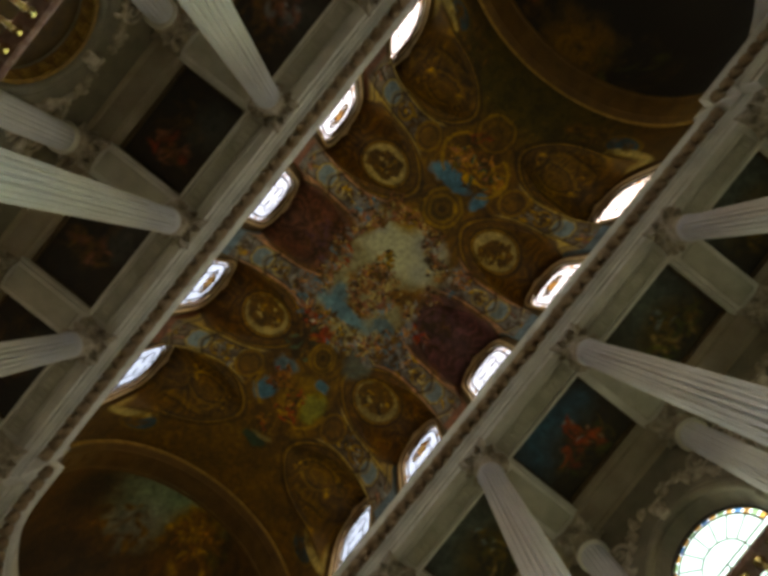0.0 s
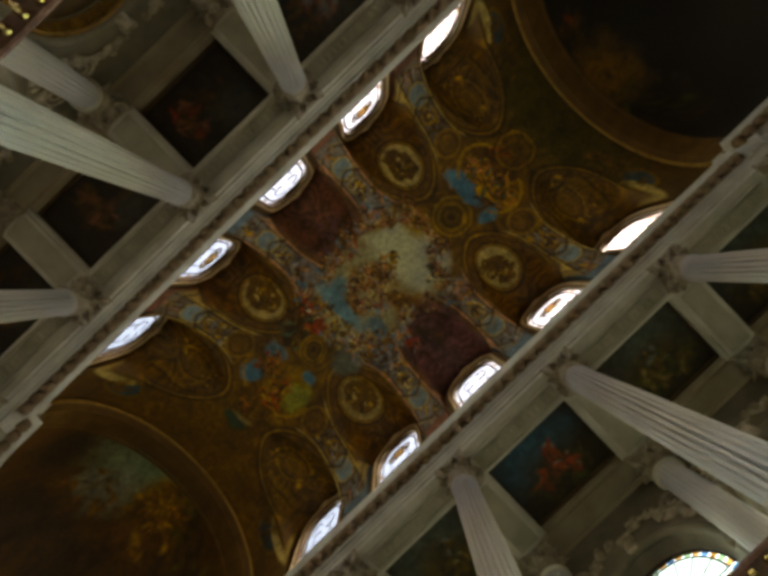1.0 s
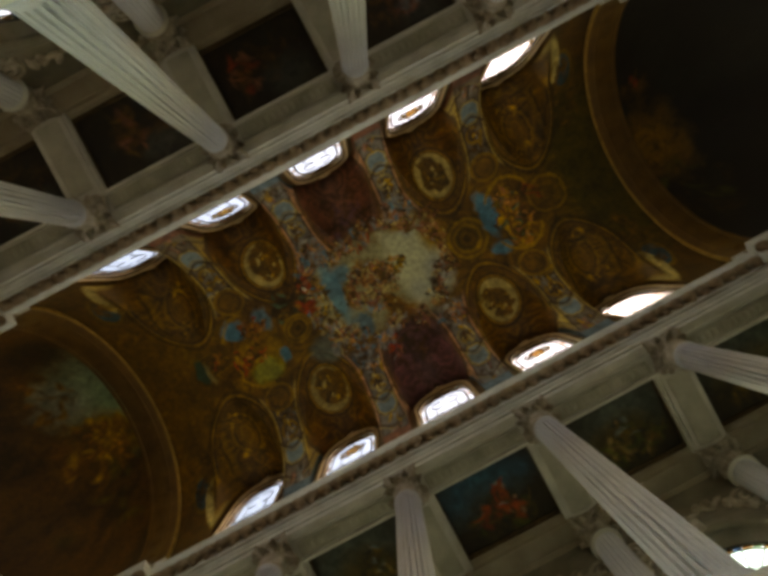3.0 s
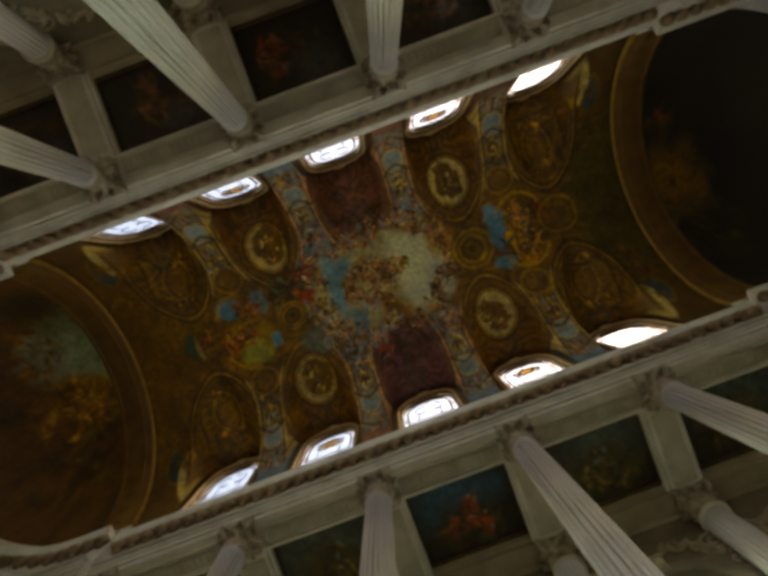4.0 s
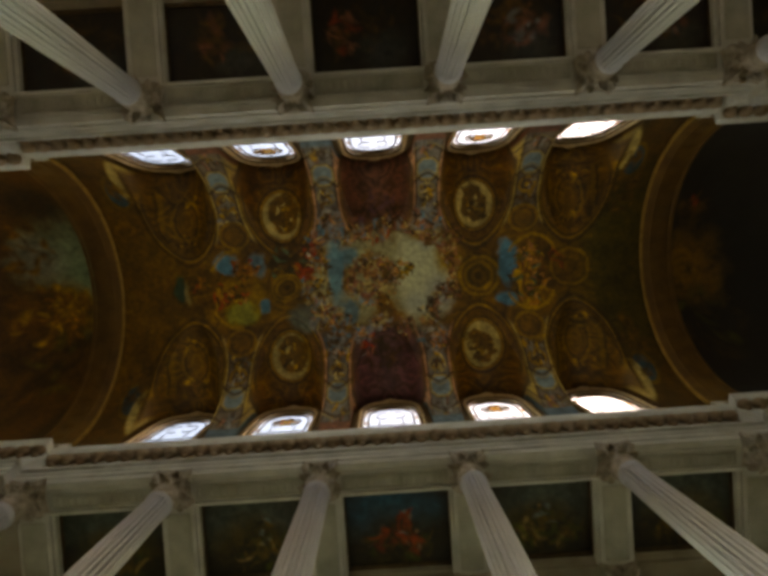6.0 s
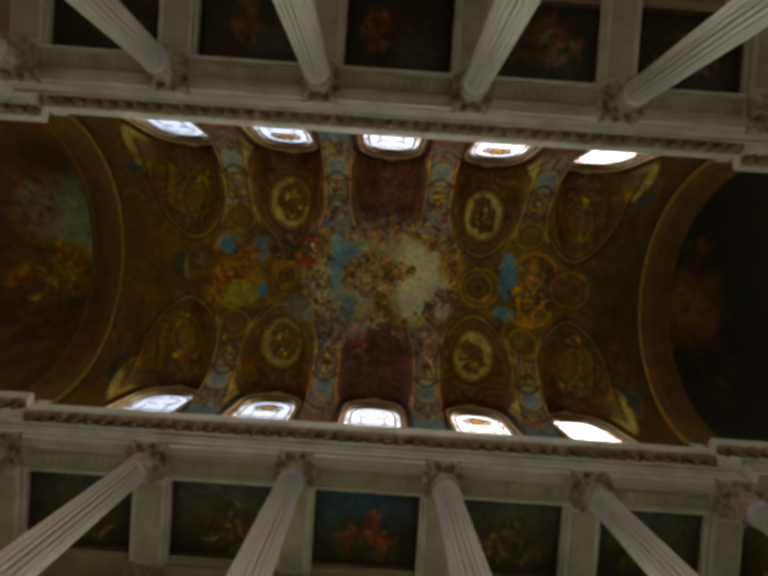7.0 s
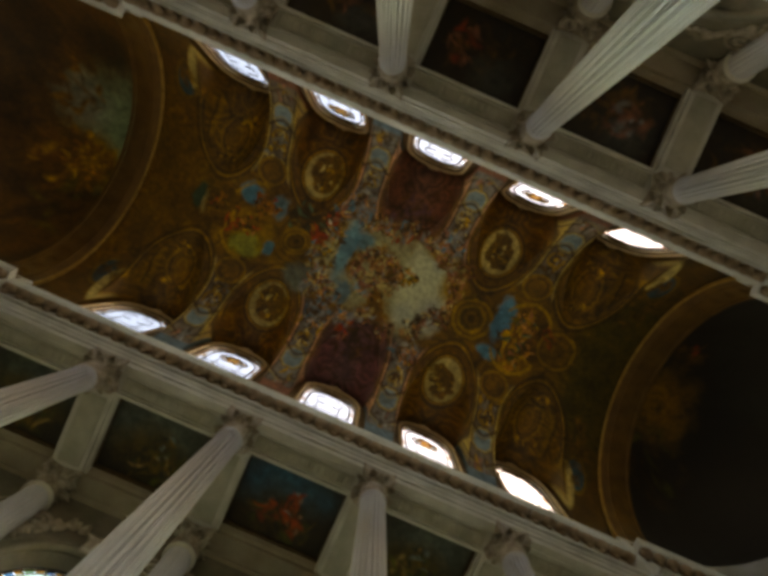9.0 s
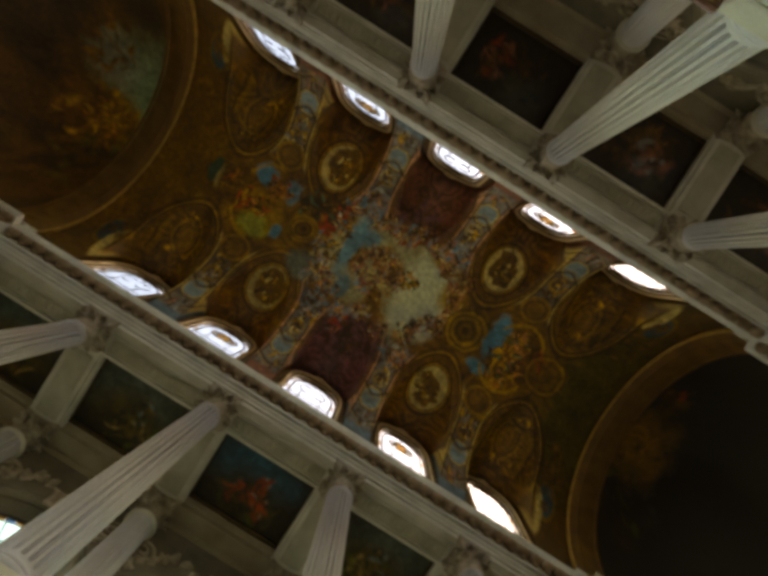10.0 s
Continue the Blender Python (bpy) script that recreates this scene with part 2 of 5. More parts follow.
def oval(x, y, cx, cy, rx, ry, wobble=0.0, seed=1):
    r = np.hypot((x - cx) / rx, (y - cy) / ry)
    if wobble:
        r = r + wobble * (fbm(x, y, 1.6, seed) - 0.5) * 2
    return (r - 1) * min(rx, ry)


def strokes(C, x, y, boxes, count, colours, size, seed, crisp=1.8):
    """Brush marks: small leaning lobes with a lit and a shaded flank, laid within an oval region (cx, cy, rx, ry)."""
    rng = np.random.RandomState(seed)
    cx, cy, rx, ry = boxes
    for _ in range(count):
        a, r = rng.rand() * math.tau, math.sqrt(rng.rand())
        px, py = cx + rx * r * math.cos(a), cy + ry * r * math.sin(a)
        w, h = size * (0.3 + rng.rand()), size * (0.15 + 0.45 * rng.rand())
        t = rng.rand() * math.pi
        col = PAL[colours[rng.randint(len(colours))]] * (0.55 + 0.8 * rng.rand())
        near = (np.abs(x - px) < w * 1.6) & (np.abs(y - py) < w * 1.6)
        if not near.any():
            continue
        i = np.where(near)
        dx, dy = x[i] - px, y[i] - py
        u, v = dx * math.cos(t) + dy * math.sin(t), -dx * math.sin(t) + dy * math.cos(t)
        v = v + 0.35 * u * u / w * (1 if rng.rand() > 0.5 else -1)
        d = np.hypot(u / w, v / h)
        m = np.clip((1 - d) * crisp, 0, 1)[..., None] * (0.65 + 0.35 * rng.rand())
        shade = (1 - 0.6 * np.clip(v / h * 0.5 + 0.5, 0, 1))[..., None]
        C[i] = C[i] * (1 - m) + col * shade * 1.35 * m
    return C


EGG_Y = 3.4


def egg_radius(u, y):
    wide = 1.5 - 0.42 * np.clip((EGG_Y - y) / 2.2, 0, 1) ** 2
    return np.hypot(u / wide, np.where(y < EGG_Y, (y - EGG_Y) / 2.05, (y - EGG_Y) / 4.0))


def rib_half(y):
    """Half the width of a rib: waisted in the middle, flaring to the cornice and to the crown."""
    return 0.56 + 0.16 * np.clip((y - 4.5) / 0.8, 0, 1) + 0.42 * np.clip((3.5 - y) / 1.5, 0, 1) ** 2


def vault_relief(X, Y):
    """How far mouldings, ribs and medallions stand proud of the vault, in metres."""
    R = np.zeros(X.shape)
    for bx in BAYS:
        for side in (-1, 1):
            u, y = X - bx, Y * side
            inside = (y > 0.8) & (y < 4.9) & (np.abs(u) < 2.1)
            e = egg_radius(u, y)
            R += 0.05 * inside * np.exp(-((e - 0.99) / 0.035) ** 2)
            if abs(abs(bx) - 4.2) < 0.1:
                med = np.hypot(u / 0.8, (y - 3.1) / 1.02)
                R += 0.05 * inside * np.exp(-((med - 1.08) / 0.07) ** 2)
    for cx in COLS[1:-1]:
        for side in (-1, 1):
            u, y = X - cx, Y * side
            half = rib_half(y)
            reach = np.clip((y - 1.9) * 2.2, 0, 1) * np.clip((5.25 - y) * 8, 0, 1)
            R += reach * (0.05 * soft(np.abs(u) - half, 0.05) + 0.04 * np.exp(-((np.abs(u) - half * 0.92) / 0.05) ** 2))
    return R


def vault_paint(X, Y):
    S = RADIUS * np.arcsin(np.clip(Y / RADIUS, -1, 1))
    n1, n2, n3 = fbm(X, S, 0.7, 3), fbm(X, S, 3.2, 8), fbm(X, S, 6.5, 15)
    C = np.ones(X.shape + (3,)) * PAL["ochre"]
    C = lay(C, (n1 - 0.4) * 3, PAL["brown"])
    C = lay(C, (n2 - 0.55) * 2.5, PAL["gold"] * 0.6)
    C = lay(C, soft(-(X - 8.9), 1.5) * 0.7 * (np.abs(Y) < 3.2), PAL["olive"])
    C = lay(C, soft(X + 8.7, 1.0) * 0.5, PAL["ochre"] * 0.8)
    # paint darkened towards the east arch to bring that end's brightness down
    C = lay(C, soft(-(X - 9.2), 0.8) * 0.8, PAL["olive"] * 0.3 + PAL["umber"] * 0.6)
    # gilt scrolls over the plain ground
    scroll = np.abs(np.sin(4.5 * fbm(X, S, 0.7, 21, 2) * math.pi))
    C = lay(C, np.clip(0.3 - scroll, 0, 1) * 1.3 * (np.abs(X) < 9.4), PAL["gold"] * 0.8)
    C = lay(C, np.clip(scroll - 0.85, 0, 1) * 4.0 * (np.abs(X) < 9.4), PAL["umber"])
    # brown over both springings, toning down scrolls that the window light brightens
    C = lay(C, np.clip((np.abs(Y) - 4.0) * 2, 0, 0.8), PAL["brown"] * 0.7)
    # bays: dark egg-shaped fields over the windows, each with its own ornament
    for bx in BAYS:
        for side in (-1, 1):
            u, y = X - bx, Y * side
            inside = (y > 0) & (np.abs(u) < 2.1)
            egg_r = egg_radius(u, y)
            if bx == 0:
                field = PAL["rose"] * 0.36 if side < 0 else PAL["purple"] * 0.75 + PAL["umber"] * 0.4
            else:
                field = PAL["ochre"] * 0.7 if abs(bx) > 5 else PAL["brown"] * 0.95 + PAL["rose"] * 0.06
            C = lay(C, inside * soft(egg_r - 1, 0.04), field * (0.45 + 1.1 * n2[..., None]))
            fade = np.clip((4.4 - y) * 3, 0, 1)
            for r0, w, tone, k in ((1.08, 0.05, "umber", 0.7), (0.99, 0.035, "gold", 0.55), (0.935, 0.03, "umber", 0.8), (0.89, 0.02, "ochre", 0.7)):
                ring = soft(np.abs(egg_r - r0) - w, 0.03) * inside * fade
                C = lay(C, ring * k * (0.4 if bx == 0 else 1) * np.clip(0.2 + 1.5 * n1, 0, 1), PAL[tone] * (0.5 + 0.8 * n3[..., None]))
            # mirrored foliage, its curls bending round the middle of the field
            lx, ly = np.abs(u), y
            curl = np.abs(np.sin(6.2 * fbm(lx * 1.0 + bx, ly + 5 * side, 0.8, 44 + int(abs(bx)), 3) * math.pi))
            core = inside * soft(egg_r - 0.86, 0.12)
            leaf_tone = PAL["rose"] * 0.75 if bx == 0 and side < 0 else (PAL["purple"] * 1.2 + PAL["rose"] * 0.2 + PAL["ochre"] * 0.2 if bx == 0 else PAL["gold"] * 0.6)
            C = lay(C, core * np.clip(0.32 - curl, 0, 1) * 2.2, leaf_tone)
            C = lay(C, core * np.clip(curl - 0.82, 0, 1) * 4.0, PAL["umber"] * 0.8)
            if abs(bx) > 5:
                wu, wy = u + 0.16 * (fbm(lx + 3, y, 2.2, 31 + int(bx)) - 0.5), y + 0.26 * (fbm(lx, y, 1.7, 35 + side) - 0.5)
                shield = np.hypot(wu / 0.48, (wy - 3.15) / 0.75)
                C = lay(C, inside * soft(np.abs(shield - 1.25) - 0.1, 0.1) * 0.55, PAL["gold"] * 0.62)
                C = lay(C, inside * soft(np.abs(shield - 1.0) - 0.07, 0.08) * 0.8, PAL["umber"])
                C = lay(C, inside * soft(shield - 0.9, 0.15) * 0.8, PAL["ochre"] * 0.85)
                C = lay(C, inside * soft(np.abs(shield - 0.5) - 0.06, 0.08) * 0.5, PAL["gold"] * 0.6)
                post = soft(np.abs(np.abs(wu) - 0.93) - 0.07, 0.05) * soft(np.abs(wy - 3.5) - 0.85, 0.1) * inside
                C = lay(C, post * 0.45, PAL["gold"] * 0.55)
                C = lay(C, soft(np.abs(np.abs(wu) - 1.06) - 0.04, 0.04) * soft(np.abs(wy - 3.5) - 0.85, 0.1) * inside * 0.8, PAL["umber"] * 0.7)
                C = strokes(C, X, Y, (bx, side * 2.25, 0.6, 0.35), 26, ("gold", "umber", "ochre", "brown"), 0.2, 330 + int(bx * 3 + side))
                C = strokes(C, X, Y, (bx, side * 4.05, 0.8, 0.25), 26, ("gold", "umber", "ochre", "brown"), 0.2, 340 + int(bx * 3 + side))
            elif bx == 0:
                C = strokes(C, X, Y, (bx, side * 3.0, 0.9, 0.9), 60, ("brown", "umber", "purple", "umber", "purple"), 0.3, 380 + side, 1.2)
                if side > 0:
                    C = strokes(C, X, Y, (-0.9, 2.7, 0.4, 0.6), 22, ("red", "rose", "umber", "grey"), 0.2, 383, 1.6)
            else:
                med = np.hypot(u / 0.8, (y - 3.1) / 1.02)
                for r0, w, tone, k in ((1.3, 0.05, "ochre", 0.6), (1.2, 0.04, "umber", 0.8), (1.08, 0.05, "gold", 0.55)):
                    C = lay(C, soft(np.abs(med - r0) - w, 0.05) * inside * k, PAL[tone] * (0.4 + 0.8 * n3[..., None]))
                bright = {(True, True): 1.1, (True, False): 0.85, (False, True): 0.85, (False, False): 0.7}[(bx > 0, side < 0)]
                C = lay(C, soft(med - 1, 0.06) * inside, PAL["cream"] * 0.85 * bright * (0.6 + 0.7 * n3[..., None]))
                if bx > 0:
                    group = med - 0.74 - 0.9 * (fbm(X + 3 * side, S, 1.9, 250 + side) - 0.5)
                    C = lay(C, soft(group, 0.12) * inside * 0.92, PAL["brown"] * (0.7 if side < 0 else 1.2) * (0.3 + 1.3 * n3[..., None]))
                else:
                    group = np.hypot((u - 0.1) / 0.72, (y - 3.1 + 0.1 * side) / 0.95) - 0.9 - 0.35 * (n2 - 0.5)
                    C = lay(C, soft(group, 0.12) * inside * 0.9, PAL["brown"] * (0.4 + 1.2 * n3[..., None]))
                C = strokes(C, X, Y, (bx, side * 3.1, 0.5, 0.65), 26, ("umber", "brown", "cream", "umber", "ochre", "gold"), 0.2, 240 + int(bx * 2 + side), 2.0)
    # ribs between the bays: grey-blue panels in pale borders
    for cx in COLS[1:-1]:
        for side in (-1, 1):
            y, ys, u = Y * side, S * side, X - cx
            near = abs(cx) < 3
            half = rib_half(y)
            reach = np.clip((y - 1.9) * 2.2, 0, 1)
            band = soft(np.abs(u) - half, 0.05) * reach
            ground = PAL["grey"] * 0.5 + PAL["brown"] * 0.3 if near else PAL["grey"] * 0.36 + PAL["ochre"] * 0.35
            C = lay(C, band, ground * (0.35 + 1.2 * n2[..., None]))
            rim_tone = PAL["rose"] * 0.85 + PAL["cream"] * 0.15 if near else PAL["gold"] * 0.2 + PAL["cream"] * 0.38
            C = lay(C, soft(np.abs(np.abs(u) - half * 0.92) - 0.05, 0.04) * reach * 0.9, rim_tone * (0.8 + 1.0 * n3[..., None]))
            C = lay(C, soft(np.abs(np.abs(u) - half * 0.76) - 0.03, 0.03) * reach * 0.85, PAL["umber"])
            C = lay(C, soft(np.abs(np.abs(u) - half * 1.06) - 0.03, 0.03) * reach * 0.7, PAL["umber"] * 0.8)
            # eight-sided blue panel in a cream moulding, a dark bracket above and below it
            mid = RADIUS * math.asin(4.42 / RADIUS)
            p, q8 = np.abs(u) / 0.37, np.abs(ys - mid) / 0.52
            octo = np.maximum(np.maximum(p, q8), (p + q8) / 1.5)
            C = lay(C, soft(octo - 1.3, 0.06) * reach * 0.9, PAL["umber"] * 1.2)
            C = lay(C, soft(octo - 1.2, 0.06) * reach, PAL["cream"] * 0.6)
            C = lay(C, soft(octo - 0.97, 0.06) * reach * 0.95, PAL["blue"] * 0.55 + PAL["grey"] * 0.5)
            C = lay(C, soft(octo - 0.8, 0.3) * reach * 0.5, (PAL["blue"] * 0.5 + PAL["grey"] * 0.5) * (0.7 + 0.6 * n3[..., None]))
            for edge_s in (4.75, 6.45):
                bow = edge_s + 0.2 * np.cos(u * 5)
                C = lay(C, soft(np.abs(ys - bow) - 0.08, 0.08) * band * 0.85, PAL["umber"] * 1.1)
                C = lay(C, soft(np.abs(ys - bow - 0.17) - 0.05, 0.06) * band * 0.8, PAL["cream"] * 0.45)
            # scrolled mask between the panel and the crown
            mask = np.hypot(u / 0.36, (ys - 4.05) / 0.42)
            C = lay(C, soft(np.abs(mask - 0.9) - 0.16, 0.12) * band * 0.8, PAL["cream"] * 0.5 if near else PAL["gold"] * 0.7)
            C = lay(C, soft(mask - 0.62, 0.2) * band * 0.8, PAL["umber"] * 1.3)
            C = strokes(C, X, Y, (cx, side * 3.7, 0.3, 0.3), 18, ("umber", "grey", "cream", "gold", "brown"), 0.16, 350 + int(cx * 3 + side), 2.2)
            C = strokes(C, X, Y, (cx, side * 3.0, 0.5, 0.4), 26, ("umber", "grey", "cream", "gold", "brown", "umber"), 0.22, 360 + int(cx * 3 + side), 2.0)
            C = strokes(C, X, Y, (cx, side * 5.0, 0.35, 0.2), 14, ("umber", "grey", "gold", "rose"), 0.16, 370 + int(cx * 3 + side))
            C = lay(C, band * soft(-(ys - 7.0), 0.1), (PAL["rose"] * 0.5 if (cx == -2.1) == (side > 0) else PAL["blue"] * 0.3 + PAL["grey"] * 0.25) * (0.5 + n2[..., None]))
            if not near:
                lobe = np.hypot(u / 0.62, (y - 2.35) / 0.55)
                C = lay(C, soft(lobe - 1, 0.1) * (y > 1.2) * 0.9, PAL["ochre"] * 0.9 * (0.5 + n2[..., None]))
                C = lay(C, soft(np.abs(lobe - 1) - 0.08, 0.06) * (y > 1.2) * 0.75, PAL["gold"] * 0.65)
                C = lay(C, soft(np.abs(lobe - 0.72) - 0.05, 0.06) * (y > 1.2) * 0.75, PAL["umber"])
    # painted corner fields by the great arches, with a painted-on lit edge
    for e in (-1, 1):
        for side in (-1, 1):
            d = oval(X, Y, e * 10.5, side * 4.2, 0.4, 0.45)
            C = lay(C, soft(d - 0.1, 0.05), PAL["gold"] * 0.35)
            C = lay(C, soft(d, 0.05), PAL["blue"] * 0.3)
            # cream crescent: the lunette's lit edge put into the paint
            lit_crescent = soft(oval(X, Y, e * 9.92, side * 4.5, 0.5, 0.62), 0.08) * (1 - soft(oval(X, Y, e * 9.58, side * 4.4, 0.5, 0.85), 0.15))
            C = lay(C, lit_crescent, PAL["cream"] * 0.8)
    # from here on the brush wanders
    X0, Y0 = X, Y
    X = X + 0.34 * (fbm(X, S, 1.3, 501) - 0.5) + 0.16 * (fbm(X, S, 4.5, 502) - 0.5)
    Y = Y + 0.34 * (fbm(X, S, 1.3, 503) - 0.5) + 0.16 * (fbm(X, S, 4.5, 504) - 0.5)
    XR, YR = X0 + 0.55 * (X - X0), Y0 + 0.55 * (Y - Y0)
    # the open sky in the middle, with its ragged rim of clouds
    q = fbm(X, S, 1.1, 60)
    rim = oval(X, Y, -0.05, -0.2, 3.35, 2.1, 0.2, 61)
    C = lay(C, soft(rim, 0.5), PAL["gold"] * 0.35 + PAL["rose"] * 0.3)
    C = lay(C, soft(rim, 0.5) * np.clip((q - 0.38) * 5, 0, 1) * 0.85, PAL["sky"] * 0.6)
    C = lay(C, soft(rim, 0.5) * np.clip((0.42 - q) * 5, 0, 1) * 0.7, PAL["brown"])
    airy = soft(oval(X, Y, 1.85, -0.1, 1.2, 1.95, 0.3, 63), 0.6)
    C = lay(C, airy, PAL["sky"] * np.array([0.97, 1.0, 1.1]) * (0.92 + 0.4 * q[..., None]))
    C = lay(C, soft(oval(X, Y, 2.0, -2.1, 0.42, 0.7, 0.3, 67), 0.4) * 0.85, PAL["grey"] * 1.2 + PAL["blue"] * 0.15)
    C = lay(C, soft(oval(X, Y, 2.6, 0.7, 0.6, 0.8, 0.3, 64), 0.6) * 0.75, PAL["grey"] * 1.25)
    C = lay(C, soft(oval(X, Y, 1.4, 1.1, 0.5, 0.5, 0.3, 59), 0.5) * 0.6, PAL["grey"] * 1.2 + PAL["green"] * 0.4)
    C = lay(C, soft(oval(X, Y, 2.95, -0.75, 0.55, 0.6, 0.3, 65), 0.4) * 0.8, PAL["gold"] * 0.75)
    C = lay(C, soft(oval(X, Y, 1.85, -1.95, 0.5, 0.35, 0.3, 66), 0.3) * 0.8, PAL["gold"] * 0.8)
    C = lay(C, soft(oval(X, Y, -2.0, -0.5, 0.36, 1.5, 0.35, 68), 0.2) * 0.9, PAL["blue"] * 0.95 + PAL["green"] * 0.3)
    C = lay(C, soft(oval(X, Y, -1.5, -1.2, 0.4, 0.4, 0.35, 58), 0.2) * 0.85, PAL["blue"] * 0.9 + PAL["green"] * 0.3)
    C = lay(C, soft(oval(X, Y, -0.8, 0.75, 0.4, 0.3, 0.4, 69), 0.2) * 0.8, PAL["blue"] * 0.9 + PAL["grey"] * 0.3)
    C = lay(C, soft(oval(X, Y, -1.5, 1.3, 0.35, 0.5, 0.4, 57), 0.2) * 0.8, PAL["blue"] * 0.8)
    crowd = ("flesh", "rose", "cream", "brown", "umber", "brown", "flesh", "grey", "rose")
    # clusters of clouds and drapery round the rim, and the floating group within
    C = strokes(C, X, Y, (-0.4, -0.2, 1.1, 1.0), 110, crowd, 0.3, 101)
    C = strokes(C, X, Y, (-0.5, 0.0, 1.3, 1.2), 150, ("flesh", "umber", "rose", "cream", "brown", "rose", "cream"), 0.15, 104, 2.4)
    C = strokes(C, X, Y, (0.7, -0.4, 0.75, 0.45), 60, ("flesh", "gold", "umber", "brown", "olive"), 0.2, 102, 2.2)
    C = strokes(C, X, Y, (-2.8, 0.0, 0.6, 1.9), 130, ("flesh", "brown", "umber", "grey", "gold", "umber", "cream"), 0.2, 105, 2.2)
    C = strokes(C, X, Y, (-0.2, -2.1, 0.7, 0.35), 50, ("rose", "flesh", "umber", "red", "cream", "umber"), 0.2, 106, 2.2)
    C = strokes(C, X, Y, (3.2, -1.6, 0.4, 0.5), 40, ("rose", "flesh", "umber", "rose", "brown"), 0.2, 107, 2.2)
    C = strokes(C, X, Y, (3.4, 0.3, 0.35, 0.7), 40, ("rose", "flesh", "umber", "brown", "cream"), 0.22, 108, 2.2)
    rng = np.random.RandomState(77)
    for k in range(24):
        a = math.tau * k / 24
        cx, cy = -0.05 + 3.3 * math.cos(a) + 0.2 * rng.randn(), -0.2 + 2.2 * math.sin(a) + 0.15 * rng.randn()
        few = crowd + (("blue", "grey", "umber") if cx < 0 else ("rose", "umber", "umber"))
        C = strokes(C, X, Y, (cx, cy, 0.45, 0.36), 16, few, 0.3, 110 + k, 1.8)
        C = strokes(C, X, Y, (cx, cy, 0.45, 0.36), 16, few + ("cream",), 0.13, 140 + k, 2.4)
    for cx in COLS[2:4]:
        for side in (-1, 1):
            C = strokes(C, X, Y, (cx, side * 2.6, 0.6, 0.6), 60, ("grey", "grey", "flesh", "blue", "brown", "umber", "rose"), 0.22, 170 + int(cx * 3 + side))
    # dark group with red and white drapery, grey cloud below it
    C = strokes(C, X, Y, (-4.1, -1.0, 0.8, 0.9), 60, ("umber", "green", "brown", "umber", "black"), 0.4, 200)
    C = strokes(C, X, Y, (-3.65, -0.5, 0.5, 0.35), 26, ("red", "red", "orange", "umber"), 0.26, 201, 2.2)
    C = strokes(C, X, Y, (-3.1, -1.6, 0.3, 0.4), 18, ("red", "red", "rose", "umber"), 0.24, 202, 2.2)
    C = strokes(C, X, Y, (-3.4, -1.3, 0.35, 0.5), 12, ("white", "cream", "umber"), 0.2, 203, 2.2)
    C = lay(C, soft(oval(X, Y, -3.5, 1.45, 0.7, 0.55, 0.35, 204), 0.3) * 0.85, PAL["grey"] * 0.35 + PAL["green"] * 0.4)
    C = strokes(C, X, Y, (-2.9, 1.6, 0.5, 0.4), 26, ("flesh", "umber", "grey", "cream", "rose"), 0.2, 205, 2.2)
    # the scrolled gilt shells beside the sky
    for gx0, size in ((4.35, 1.15), (-4.3, 0.8)):
        for rr, tone in ((0.9, "umber"), (0.84, "gold"), (0.7, "brown"), (0.6, "gold"), (0.48, "umber"), (0.3, "ochre"), (0.16, "umber")):
            C = lay(C, soft(oval(XR, YR, gx0, 0.05, rr * size, rr * size * 0.95, 0.06, 90), 0.1) * 0.85, PAL[tone] * (0.35 + 0.7 * n2[..., None]))
    # side scenes
    C = lay(C, soft(oval(X, Y, 5.6, -0.55, 0.42, 1.1, 0.25, 211), 0.15), PAL["blue"] * 1.0)
    C = lay(C, soft(oval(X, Y, 5.5, 1.1, 0.45, 0.38, 0.25, 212), 0.15), PAL["blue"] * 1.05)
    C = strokes(C, X, Y, (6.6, 0.1, 0.75, 1.3), 80, ("gold", "brown", "umber", "flesh", "olive", "orange", "green"), 0.34, 213)
    C = strokes(C, X, Y, (6.5, 0.1, 0.8, 1.4), 60, ("gold", "umber", "umber", "flesh", "rose"), 0.17, 215, 2.4)
    C = strokes(C, X, Y, (7.8, -0.45, 0.4, 0.4), 22, ("red", "red", "brown", "umber"), 0.26, 214)
    for e, ex in ((-1, 6.7), (1, 6.6)):
        arc_line = soft(np.abs(oval(XR, YR, ex, 0.0, 1.25, 1.62)) - 0.06, 0.08) * (Y0 * e > 0.9)
        C = lay(C, arc_line * 0.8, PAL["gold"] * 0.95)
    for rr, tone in ((0.92, "umber"), (0.82, "gold"), (0.66, "brown"), (0.5, "ochre"), (0.3, "umber")):
        C = lay(C, soft(np.abs(oval(XR, YR, 8.4, -0.1, rr, rr)) - 0.06, 0.1) * 0.55, PAL[tone] * 0.8)
    C = lay(C, soft(oval(X, Y, -6.9, -1.1, 0.55, 0.55, 0.3, 221), 0.15), PAL["blue"] * 1.0)
    C = lay(C, soft(oval(X, Y, -5.5, -1.0, 0.4, 0.6, 0.35, 222), 0.2), PAL["blue"] * 0.6 + PAL["grey"] * 0.2)
    C = lay(C, soft(oval(X, Y, -6.2, 1.1, 0.75, 0.5, 0.3, 223), 0.25), PAL["sky"] * 0.45 * np.array([1.0, 1.0, 0.55]))
